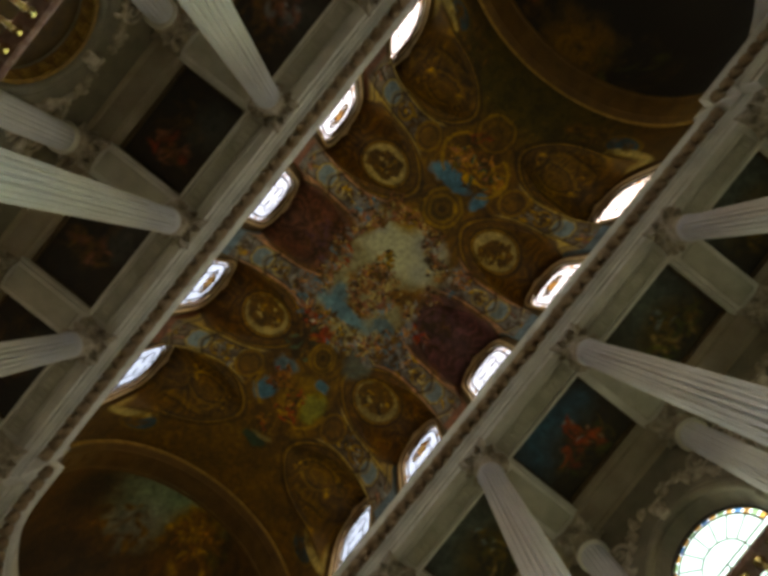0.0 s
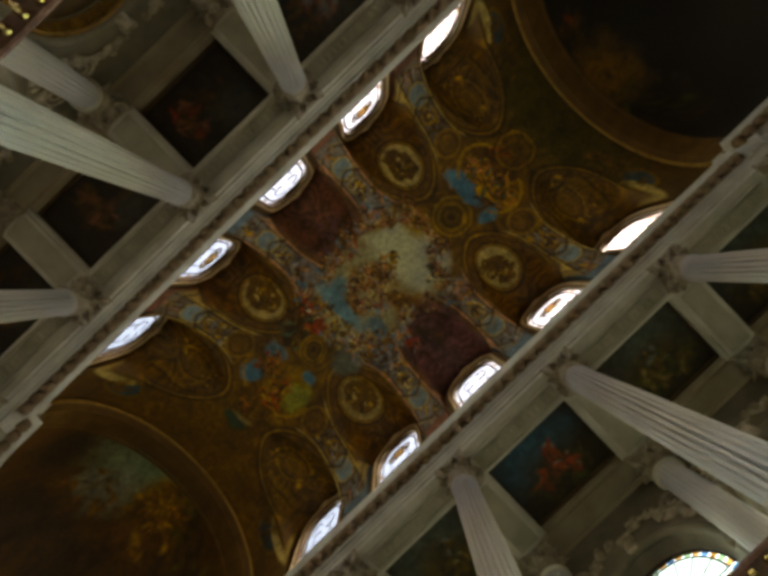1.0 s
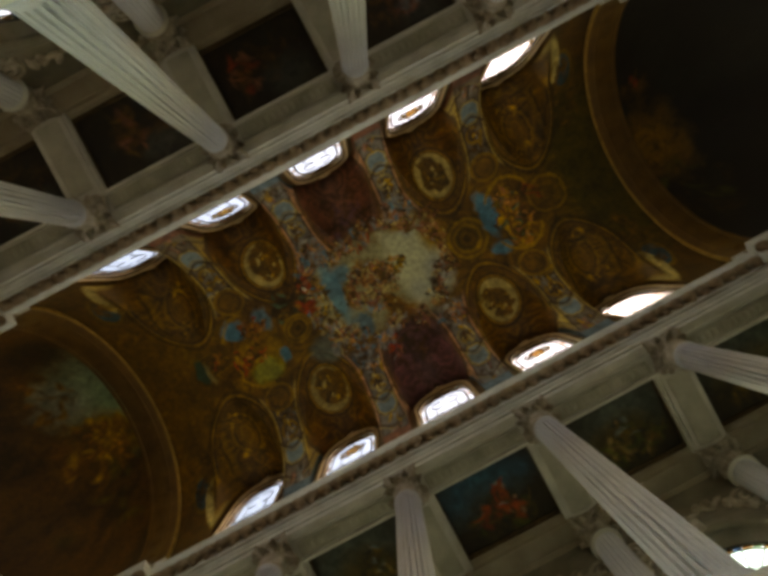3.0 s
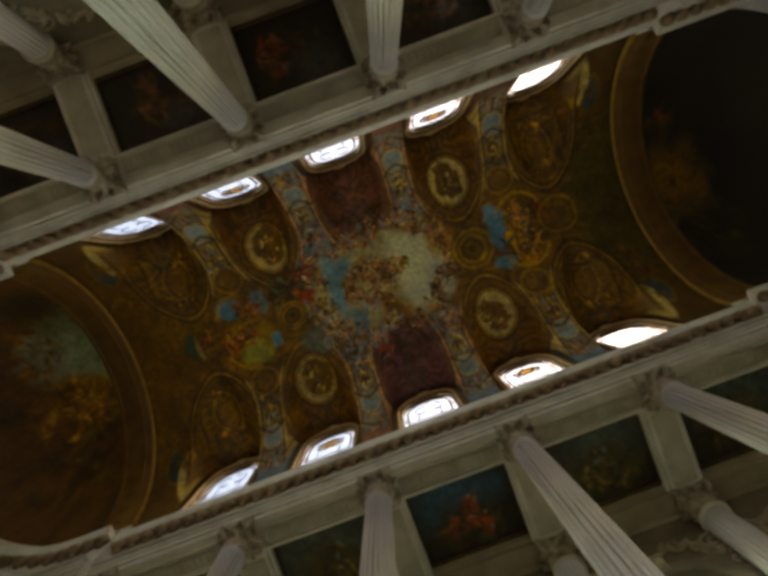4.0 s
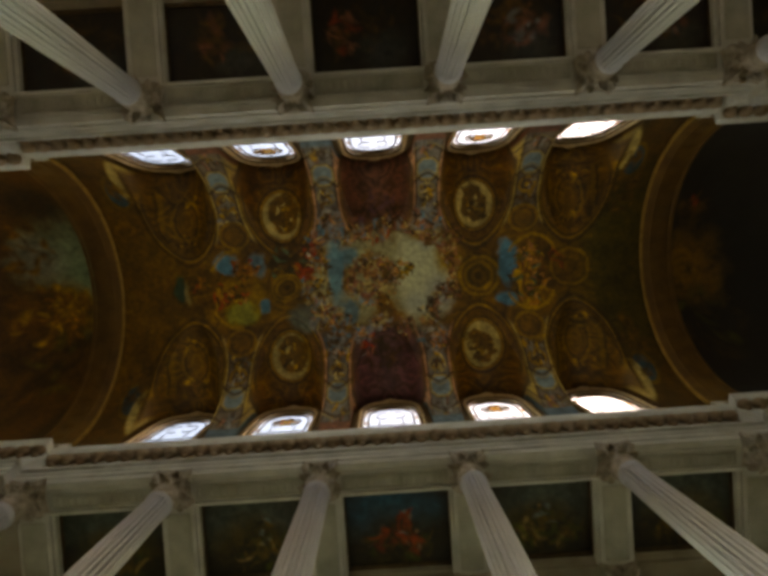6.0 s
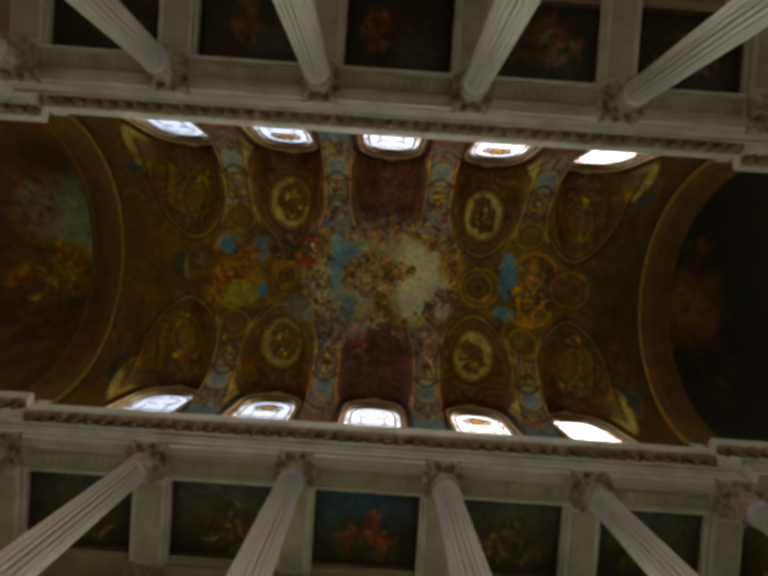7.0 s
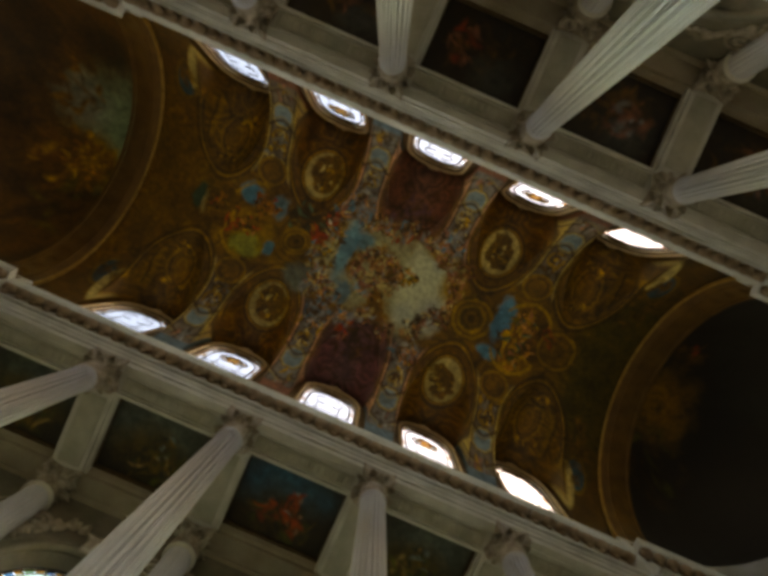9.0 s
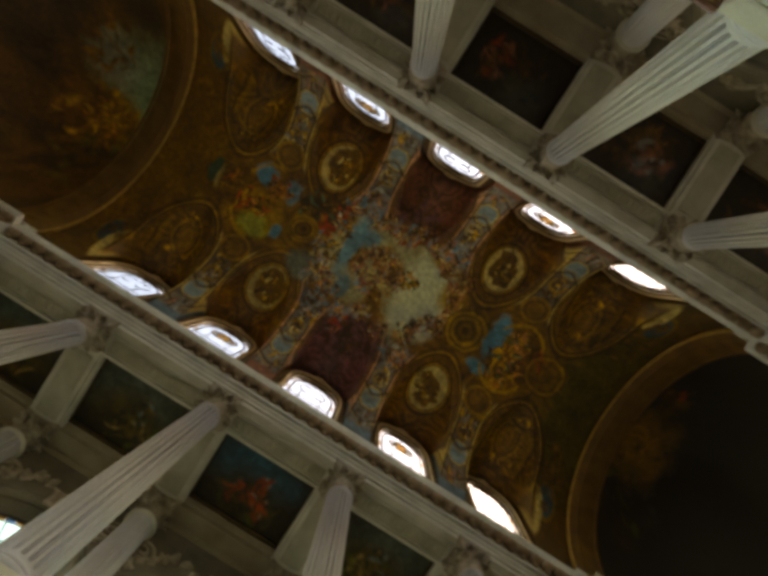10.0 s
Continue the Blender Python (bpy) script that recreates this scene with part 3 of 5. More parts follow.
    C = lay(C, soft(oval(X, Y, -5.6, 0.4, 0.4, 0.7, 0.3, 229), 0.25) * 0.8, PAL["gold"] * 0.65)
    C = lay(C, soft(oval(X, Y, -5.3, 0.85, 0.25, 0.36, 0.2, 226), 0.1), PAL["blue"] * 0.9)
    C = strokes(C, X, Y, (-6.1, -0.9, 0.6, 0.5), 50, ("orange", "red", "brown", "flesh", "umber", "orange"), 0.26, 224)
    C = strokes(C, X, Y, (-6.9, 0.2, 0.8, 0.6), 50, ("umber", "brown", "red", "gold", "umber", "flesh"), 0.24, 228)
    C = lay(C, soft(np.abs(oval(XR, YR, -6.4, 0.0, 1.3, 1.7)) - 0.06, 0.08) * (np.abs(Y0) > 0.9) * (X0 < -6.2) * 0.7, PAL["gold"] * 0.9)
    C = lay(C, soft(oval(X, Y, -8.97, -0.15, 0.3, 0.6, 0.2, 225), 0.12), PAL["green"] * 0.5)
    C = lay(C, soft(oval(X, Y, -8.68, 0.1, 0.12, 0.5, 0.25, 227), 0.1), PAL["cream"] * 0.75)
    C = strokes(C, X, Y, (-8.1, -0.1, 0.5, 0.4), 18, ("brown", "red", "umber", "orange"), 0.22, 230)
    # painted gilt ornament scattered on the ground near the arches
    for e in (-1, 1):
        for side in (-1, 1):
            C = strokes(C, X, Y, (e * 10.4, side * 3.4, 0.7, 1.2), 50, ("ochre", "umber", "brown", "ochre", "umber"), 0.3, 260 + 2 * e + side, 1.0)
    brush = (0.4 + 1.2 * fbm(X, S, 1.5, 520)) * (0.6 + 0.8 * fbm(X, S, 6.0, 530))
    return C * (1 + (brush - 1) * (1 - 0.75 * airy))[..., None]


def apse_paint(X, Y, Z):
    u, v = X + 14.5, Y
    q = fbm(u, v, 0.8, 301)
    C = np.ones(X.shape + (3,)) * PAL["brown"] * 0.6
    C = lay(C, (q - 0.45) * 4, PAL["umber"] * 0.6)
    C = lay(C, soft(oval(X, Y, -13.6, -1.3, 1.4, 1.9, 0.4, 302), 1.2) * 0.9, PAL["sky"] * np.array([0.3, 0.4, 0.5]))
    C = lay(C, soft(oval(X, Y, -12.9, -0.6, 0.5, 1.6, 0.3, 310), 0.5) * 0.8, PAL["green"] * 0.9 + PAL["grey"] * 0.25)
    C = lay(C, soft(oval(X, Y, -13.6, -3.9, 1.2, 0.6, 0.4, 311), 0.6) * 0.8, PAL["black"])
    C = lay(C, soft(oval(X, Y, -14.6, -1.8, 0.8, 0.9, 0.4, 303), 0.9) * 0.7, PAL["grey"] * 0.55)
    C = lay(C, soft(oval(X, Y, -13.6, 0.5, 0.9, 0.8, 0.5, 304), 0.9) * 0.7, PAL["gold"] * 0.55)
    C = lay(C, soft(oval(X, Y, -14.5, 0.3, 1.3, 1.2, 0.5, 305), 0.9) * 0.6, PAL["orange"] * 0.3)
    dull = ("ochre", "brown", "umber", "brown", "gold")
    C = strokes(C, X, Y, (-14.3, 0.6, 1.5, 1.2), 70, dull, 0.55, 306, 0.9)
    C = strokes(C, X, Y, (-13.9, 0.5, 1.0, 0.8), 60, dull + ("orange",), 0.25, 309, 1.0)
    C = strokes(C, X, Y, (-14.9, -2.3, 1.0, 1.0), 40, ("brown", "umber", "umber", "ochre"), 0.4, 307, 0.9)
    C = strokes(C, X, Y, (-14.2, 2.9, 1.6, 1.2), 50, ("umber", "black", "brown", "umber", "olive"), 0.6, 308, 0.9)
    return C * np.array([1.75, 1.6, 1.3]) * (0.5 + fbm(u, v, 2.4, 312))[..., None]


def tribune_paint(X, Y, Z):
    q = fbm(X, Y, 0.7, 321)
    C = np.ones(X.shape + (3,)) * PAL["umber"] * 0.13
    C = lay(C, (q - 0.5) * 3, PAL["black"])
    C = lay(C, soft(oval(X, Y, 13.5, 0.2, 1.0, 1.3, 0.5, 322), 1.2) * 0.8, PAL["ochre"] * 1.5)
    C = strokes(C, X, Y, (13.4, -2.3, 0.5, 0.5), 14, ("brown", "red", "brown"), 0.4, 323, 0.9)
    C = strokes(C, X, Y, (13.5, 0.3, 0.9, 1.3), 30, ("ochre", "umber", "brown", "umber"), 0.4, 325, 0.9)
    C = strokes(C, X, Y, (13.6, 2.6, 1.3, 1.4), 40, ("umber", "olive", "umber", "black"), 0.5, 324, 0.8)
    return C


def bay_paint(U, V, seed, side, bx):
    """Sky towards the nave, a heap of clouds and drapery beyond; V runs from the nave towards the outer wall."""
    q, fine = fbm(U + seed, V, 0.9, seed), fbm(U + seed, V, 3.5, seed + 9)
    C = np.ones(U.shape + (3,)) * PAL["umber"] * 0.4
    C = lay(C, (q - 0.5) * 3, PAL["black"])
    lean = -0.25 if bx <= 0 else 0.2
    if side > 0:
        air = PAL["blue"] * 0.36 if bx == 0.0 else PAL["grey"] * 0.24 + PAL["olive"] * 0.3
        C = lay(C, soft(oval(U, V, lean, -0.55, 1.3, 0.85, 0.4, seed + 1), 0.8) * 0.9, air * (0.6 + 0.8 * q[..., None]))
        C = lay(C, soft(oval(U, V, lean * 0.5, 0.15, 1.0, 0.6, 0.5, seed + 5), 0.6) * 0.7, PAL["umber"] * 0.8 if bx == 0.0 else PAL["ochre"] * 0.45)
        main = ("red", "red", "umber", "brown", "rose", "umber", "black") if bx == 0.0 else ("brown", "umber", "ochre", "black", "olive", "flesh")
        C = strokes(C, U, V, (0.1, 0.55, 1.1, 0.45), 70, ("brown", "umber", "black", "umber", "olive"), 0.4, seed + 2, 1.0)
        C = strokes(C, U, V, (0.05, 0.45, 0.8, 0.4), 60, main, 0.3, seed + 3, 1.0)
        C = strokes(C, U, V, (0.2, 0.0, 0.25, 0.5), 22, main + ("grey",), 0.22, seed + 4, 1.0)
        return C * np.array([1.0, 1.2, 1.2]) * (0.45 + 1.1 * fine)[..., None]
    C = strokes(C, U, V, (0.0, 0.2, 1.1, 0.8), 60, ("umber", "black", "brown", "umber", "black"), 0.4, seed + 2, 1.0)
    C = lay(C, soft(oval(U, V, 0.6, -0.5, 0.6, 0.45, 0.5, seed + 6), 0.6) * 0.7, PAL["grey"] * 0.22 + PAL["olive"] * 0.2)
    C = strokes(C, U, V, (-0.7 if bx == 0.0 else lean, 0.1, 0.4, 0.65), 40, ("red", "brown", "rose", "umber", "umber") if bx == 0.0 else ("brown", "umber", "umber", "ochre", "rose"), 0.34, seed + 3, 0.9)
    if bx > 0:
        C = strokes(C, U, V, (0.5, 0.1, 0.5, 0.6), 30, ("rose", "grey", "umber", "brown", "umber"), 0.34, seed + 7, 0.9)
    return C * 1.05 * (0.45 + 1.1 * fine)[..., None]


def bay_label(side, bx):
    if bx == 0.0:
        return "dark framed ceiling painting with blue sky and red drapery" if side > 0 else "very dark framed ceiling painting with reddish cloud"
    return "dark framed ceiling painting with grey sky and brown group" if side > 0 else "very dark framed ceiling painting with brown shapes"


GRID_X, GRID_T = 820, 520
gx = np.linspace(-END, END, GRID_X)
gt = np.linspace(-math.pi / 2, math.pi / 2, GRID_T)
VX, VT = np.meshgrid(gx, gt, indexing="ij")
VY = RADIUS * np.sin(VT)
VZ = vault_height(VX, VY)
proud = vault_relief(VX, VY)
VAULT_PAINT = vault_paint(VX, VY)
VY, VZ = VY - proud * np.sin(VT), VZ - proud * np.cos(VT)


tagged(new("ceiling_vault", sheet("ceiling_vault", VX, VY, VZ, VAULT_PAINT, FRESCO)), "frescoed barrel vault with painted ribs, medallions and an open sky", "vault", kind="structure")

# unseen outer shell added over the vault, so that daylight enters by the windows alone
shell = run("blocking_shell", [(-5.7, 26.6), (-5.7, 26.9), (5.7, 26.9), (5.7, 26.6)], [(-19.5, 0), (19.5, 0)], STONE_WARM)
tagged(new("ceiling_shell", shell), "plain unseen shell added above the vault to block daylight", "roof", kind="structure")

# the two great arches that end the nave
for side in (-1, 1):
    ring = []
    for a in np.linspace(0, math.pi, 64):
        ring.append((math.cos(a), math.sin(a)))
    prof = [(5.36, 0.0), (5.2, 0.03), (5.12, -0.04), (5.08, 0.1), (5.06, 0.2), (5.02, 0.23), (5.02, 1.0), (4.97, 1.04), (4.97, 1.16), (5.4, 1.2)]
    verts, faces, n = [], [], len(prof)
    for c, s in ring:
        for r, d in prof:
            verts.append((side * (END + d), r * c, SPRING + r * s))
    for i in range(len(ring) - 1):
        for j in range(n - 1):
            faces.append((i * n + j, i * n + j + 1, (i + 1) * n + j + 1, (i + 1) * n + j))
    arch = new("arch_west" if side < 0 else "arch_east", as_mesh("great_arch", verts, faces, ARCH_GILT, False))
    tagged(arch, "gilded great arch with sunk panels at the vault's end", "arch", kind="structure")
    coffer = bmesh.new()
    for w, dz in ((0.27, 0.0), (0.2, 0.015), (0.1, 0.03)):
        block(coffer, -w, w, -w * 0.9, w * 0.9, -0.012 - dz, 0.0, 0.005)
    coffer = done("arch_panel", coffer, ARCH_GILT)
    for k in range(21):
        a = math.pi * (k + 0.5) / 21
        part("panel", coffer, arch, Matrix.Translation((side * (END + 0.62), 5.02 * math.cos(a), SPRING + 5.02 * math.sin(a))) @ Matrix.Rotation(a - math.pi / 2, 4, "X"))
    edge = [(side * (END - 0.02), 5.24 * math.cos(a), SPRING + 5.24 * math.sin(a)) for a in np.linspace(0, math.pi, 64)]
    part("edge_moulding", tube("edge_moulding", edge, 0.09, EDGE_GILT, sides=8, lift=(1, 0, 0)), arch, label="brighter gilt edge moulding")
    # wall from the arch's feet down to the cornice
    for s2 in (-1, 1):
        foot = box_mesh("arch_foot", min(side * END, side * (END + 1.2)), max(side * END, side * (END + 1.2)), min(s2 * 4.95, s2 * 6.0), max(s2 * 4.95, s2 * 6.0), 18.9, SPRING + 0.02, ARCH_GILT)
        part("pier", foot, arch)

# half domes beyond the arches
ha, hb = np.meshgrid(np.linspace(0, math.pi / 2, 150), np.linspace(0, math.pi, 240), indexing="ij")
HX = -(END + 1.0) - 5.2 * np.sin(ha) * 1.0
HR = 5.0 * np.cos(ha)
HY, HZ = HR * np.cos(hb), SPRING + HR * np.sin(hb)
tagged(new("ceiling_apse", sheet("ceiling_apse", HX, HY, HZ, apse_paint(HX, HY, HZ), FRESCO)), "half dome with a painted cloudy sky", "half dome", kind="structure")
wa = END + 1.0 + 5.2 * np.sin(ha)
WY, WZ = HY, HZ
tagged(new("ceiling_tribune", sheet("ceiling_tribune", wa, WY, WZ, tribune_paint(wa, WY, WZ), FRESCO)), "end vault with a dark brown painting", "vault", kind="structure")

# ---------------------------------------------------------------- entablature
ENT = [(5.12, 16.75), (5.12, 16.97), (5.15, 16.99), (5.06, 17.01), (5.06, 17.2), (5.03, 17.21), (4.99, 17.24), (4.97, 17.28), (4.98, 17.31), (5.1, 17.33), (5.1, 17.4), (4.93, 17.42), (4.9, 17.44), (4.9, 17.49), (5.24, 17.52), (5.24, 18.08), (5.21, 18.12), (5.21, 18.2), (5.19, 18.23), (5.17, 18.34),
       (5.2, 18.36), (5.2, 18.74), (4.88, 18.74), (4.88, 18.86), (4.85, 18.88), (4.8, 18.98), (4.78, 19.06), (5.3, 19.12), (5.3, 20.1), (6.08, 20.1), (6.08, 16.75), (6.0, 16.75), (5.97, 16.86), (5.46, 16.86), (5.42, 16.75), (5.36, 16.75), (5.35, 16.78), (5.31, 16.78), (5.3, 16.75)]
STEP = 0.34
modillion = bmesh.new()
bmesh.ops.create_uvsphere(modillion, u_segments=16, v_segments=10, radius=1, matrix=Matrix.Translation((0, -0.14, -0.04)) @ Matrix.Diagonal((0.245, 0.19, 0.17, 1)))
block(modillion, -0.1, 0.1, -0.12, 0.0, -0.3, -0.1, 0.04)
block(modillion, -0.16, 0.16, -0.3, 0.0, -0.02, 0.03, 0.015)
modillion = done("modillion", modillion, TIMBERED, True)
rosette = bmesh.new()
bmesh.ops.create_cone(rosette, cap_ends=True, segments=8, radius1=0.07, radius2=0.11, depth=0.06)
rosette = done("rosette", rosette, TIMBERED)
for side in (-1, 1):
    prof = [(-(o) if side < 0 else o, z) for o, z in ENT]
    me = run("entablature", prof, [(-11.25, 0), (11.25, 0)], STONE)
    ent = tagged(new("entablature_north" if side < 0 else "entablature_south", me), "carved limestone entablature along the colonnade with brown modillions", "entablature", kind="structure")
    # underside and back in browner STONE_WARM: the recess's shade put into colour
    part("cornice_soffit", box_mesh("cornice_soffit", -11.24, 11.24, min(side * 4.9, side * 5.19), max(side * 4.9, side * 5.19), 18.69, 18.745, STONE_WARM), ent, label="underside of the cornice, its shade put into brown stone")
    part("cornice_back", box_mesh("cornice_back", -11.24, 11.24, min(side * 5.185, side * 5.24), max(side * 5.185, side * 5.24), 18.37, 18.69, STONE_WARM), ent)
    for k in range(47):
        x = -11.0 + 22.0 * k / 46
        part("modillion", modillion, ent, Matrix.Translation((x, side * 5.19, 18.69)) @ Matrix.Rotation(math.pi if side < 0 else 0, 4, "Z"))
        if k < 46:
            part("rosette", rosette, ent, Matrix.Translation((x + 11 / 46, side * 5.02, 18.68)))
    # breaks forward at both ends
    for e in (-1, 1):
        fwd = [(-(o - STEP) if side < 0 else o - STEP, z) for o, z in ENT]
        x0, x1 = (11.25, 18.3) if e > 0 else (-12.6, -11.25)
        me = run("entablature_end", fwd, [(x0, 0), (x1, 0)], STONE)
        end_piece = part("end_block", me, ent)
        for k in range(11 if e > 0 else 3):
            x = (11.5 + 0.48 * k) if e > 0 else (-11.5 - 0.48 * k)
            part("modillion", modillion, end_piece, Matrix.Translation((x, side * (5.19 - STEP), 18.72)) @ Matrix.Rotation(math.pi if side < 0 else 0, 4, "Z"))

# round the apse
arc = [(-12.6 - 5.0 * math.sin(a), 5.0 * math.cos(a)) for a in np.linspace(0, math.pi, 41)]
apse_prof = [(o - 5.0 - STEP, z) for o, z in ENT]
me = run("entablature_apse", [(-p[0], p[1]) for p in apse_prof], arc, STONE)
apse_ent = tagged(new("entablature_apse", me), "curved limestone entablature round the apse", "entablature", kind="structure")
for k in range(31):
    a = math.pi * (k + 0.5) / 31
    r = 5.19 - STEP
    part("modillion", modillion, apse_ent, Matrix.Translation((-12.6 - r * math.sin(a), r * math.cos(a), 18.72)) @ Matrix.Rotation(a, 4, "Z"))

# ---------------------------------------------------------------- gallery ceiling: beams and sunk paintings
relief = bmesh.new()
block(relief, -0.08, 0.08, -0.13, 0.13, -0.045, 0.0, 0.015)
block(relief, -0.045, 0.045, -0.08, 0.08, -0.07, -0.04, 0.015)
relief = done("relief", relief, PANEL_STONE)
for side in (-1, 1):
    for i, cx in enumerate(COLS + [14.7, -14.7]):
        bm = bmesh.new()
        block(bm, cx - 0.46, cx + 0.46, -1.28, 1.28, 0.0, 0.75)
        block(bm, cx - 0.56, cx - 0.46, -1.28, 1.28, 0.12, 0.75, 0.02)
        block(bm, cx + 0.46, cx + 0.56, -1.28, 1.28, 0.12, 0.75, 0.02)
        beam = new("cross_beam", done("cross_beam", bm, STONE))
        beam.matrix_basis = Matrix.Translation((0, side * 7.36, SOFFIT))
        tagged(beam, "pale limestone beam from the column to the outer wall", "beam", group="gallery beams")
        bm = bmesh.new()
        block(bm, cx - 0.34, cx + 0.34, -1.1, 1.1, -0.03, 0.0, 0.025)
        part("panel", done("beam_panel", bm, PANEL_STONE), beam)
    for bx in BAYS + [12.6]:
        # panel with relief on the architrave's underside
        bm = bmesh.new()
        y0, y1 = side * 5.49, side * 5.94
        lo, hi = min(y0, y1), max(y0, y1)
        block(bm, bx - 1.55, bx + 1.55, lo, lo + 0.07, -0.05, 0, 0.015)
        block(bm, bx - 1.55, bx + 1.55, hi - 0.07, hi, -0.05, 0, 0.015)
        block(bm, bx - 1.55, bx - 1.48, lo + 0.07, hi - 0.07, -0.05, 0, 0.015)
        block(bm, bx + 1.48, bx + 1.55, lo + 0.07, hi - 0.07, -0.05, 0, 0.015)
        block(bm, bx - 1.48, bx + 1.48, lo + 0.07, hi - 0.07, -0.012, 0)
        fr = new("soffit_panel", done("soffit_frame", bm, PANEL_STONE))
        fr.matrix_basis = Matrix.Translation((0, 0, SOFFIT + 0.109))
        tagged(fr, "carved limestone panel with a row of reliefs under the architrave", "soffit panel", group="soffit panels")
        for k in range(14):
            part("relief", relief, fr, Matrix.Translation((bx - 1.36 + 2.72 * k / 13, side * 5.725, -0.012)))
        # sunk painting with its gilt frame
        px, py = np.meshgrid(np.linspace(bx - 1.62, bx + 1.62, 110), np.linspace(side * 7.25 - 1.2, side * 7.25 + 1.2, 82), indexing="ij")
        pz = SOFFIT + 0.42 + 0.1 * (1 - ((px - bx) / 1.62) ** 2) * (1 - ((py - side * 7.25) / 1.2) ** 2)
        seed = int(10 + (bx + 9) * 2 + (50 if side > 0 else 0))
        frame_bm = bmesh.new()
        for (ax, bx2, ay, by) in ((-1.6, 1.6, -1.2, -1.1), (-1.6, 1.6, 1.1, 1.2), (-1.6, -1.5, -1.1, 1.1), (1.5, 1.6, -1.1, 1.1)):
            block(frame_bm, ax, bx2, ay, by, 0.3, 0.42, 0.02)
        painting = new("ceiling_painting", done("painting_frame", frame_bm, PLASTER))
        painting.matrix_basis = Matrix.Translation((bx, side * 7.25, SOFFIT))
        tagged(painting, bay_label(side, bx), "painting", group="gallery ceiling paintings")
        part("canvas", sheet("canvas", px - bx, py - side * 7.25, pz - SOFFIT, bay_paint(px - bx, (py - side * 7.25) * side, seed, side, bx), FRESCO), painting, label="dark oil-painted sky with figures")
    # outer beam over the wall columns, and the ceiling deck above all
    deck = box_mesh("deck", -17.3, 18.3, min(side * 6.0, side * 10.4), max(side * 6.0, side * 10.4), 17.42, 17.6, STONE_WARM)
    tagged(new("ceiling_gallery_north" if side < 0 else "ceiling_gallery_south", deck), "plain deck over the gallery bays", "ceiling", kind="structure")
    OUT_PROF = [(8.62, 16.75), (8.62, 16.95), (8.56, 17.0), (8.5, 17.12), (8.44, 17.2), (8.44, 17.42), (10.3, 17.42), (10.3, 16.45), (9.32, 16.45), (9.32, 16.62), (9.2, 16.68), (9.2, 16.75)]
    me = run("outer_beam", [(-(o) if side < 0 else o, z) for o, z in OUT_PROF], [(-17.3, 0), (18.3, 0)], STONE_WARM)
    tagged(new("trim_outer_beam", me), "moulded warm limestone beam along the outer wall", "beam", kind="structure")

# ---------------------------------------------------------------- outer walls with arched windows


def arch_outline(half, spring, bottom, count=20):
    pts = [(-half, bottom)]
    pts += [(-half * math.cos(a), spring + half * math.sin(a)) for a in np.linspace(0, math.pi, count)]
    pts.append((half, bottom))
    return pts


def wall_bay_cells(half, spring, bottom, x0, x1, z0, z1, y_in, y_out, splay, bm):
    """Adds one bay of wall with an arched opening to bm. The outline is met by columns of wall left, right, above and below."""
    hole = [(half * splay * -math.cos(a), spring + half * splay * math.sin(a)) for a in np.linspace(0, math.pi, 21)]
    back = [(half * -math.cos(a), spring + half * math.sin(a)) for a in np.linspace(0, math.pi, 21)]
    s = half * splay

    def quad(*pts):
        bm.faces.new([bm.verts.new(p) for p in pts])
    for y, h, outline in ((y_in, s, hole), (y_out, half, back)):
        quad((x0, y, z0), (-h, y, z0), (-h, y, z1), (x0, y, z1))
        quad((h, y, z0), (x1, y, z0), (x1, y, z1), (h, y, z1))
        quad((-h, y, z0), (h, y, z0), (h, y, bottom), (-h, y, bottom))
        for (xa, za), (xb, zb) in zip(outline[:-1], outline[1:]):
            quad((xa, y, za), (xb, y, zb), (xb, y, z1), (xa, y, z1))
    for i in range(20):
        quad((hole[i][0], y_in, hole[i][1]), (hole[i + 1][0], y_in, hole[i + 1][1]), (back[i + 1][0], y_out, back[i + 1][1]), (back[i][0], y_out, back[i][1]))
    quad((-s, y_in, bottom), (-s, y_in, spring), (-half, y_out, spring), (-half, y_out, bottom))
    quad((s, y_in, bottom), (s, y_in, spring), (half, y_out, spring), (half, y_out, bottom))
    quad((-s, y_in, bottom), (s, y_in, bottom), (half, y_out, bottom), (-half, y_out, bottom))


def arched_pane(half, spring, bottom, material, count=20, inner=0.0):
    """A flat pane with a round head; inner leaves out the middle, so that a border band remains."""
    outer = [(-half, bottom)] + [(-half * math.cos(a), spring + half * math.sin(a)) for a in np.linspace(0, math.pi, count)] + [(half, bottom)]
    verts = [(x, 0, z) for x, z in outer]
    if not inner:
        return as_mesh("pane", verts, [tuple(range(len(verts)))], material)
    h = half - inner
    verts += [(-h, 0, bottom)] + [(-h * math.cos(a), 0, spring + h * math.sin(a)) for a in np.linspace(0, math.pi, count)] + [(h, 0, bottom)]
    n = len(outer)
    return as_mesh("pane", verts, [(i, i + 1, n + i + 1, n + i) for i in range(n - 1)], material)


def bar(points, w=0.03):
    return tube("bar", points, w, LEAD, sides=4, lift=(0, 1, 0))


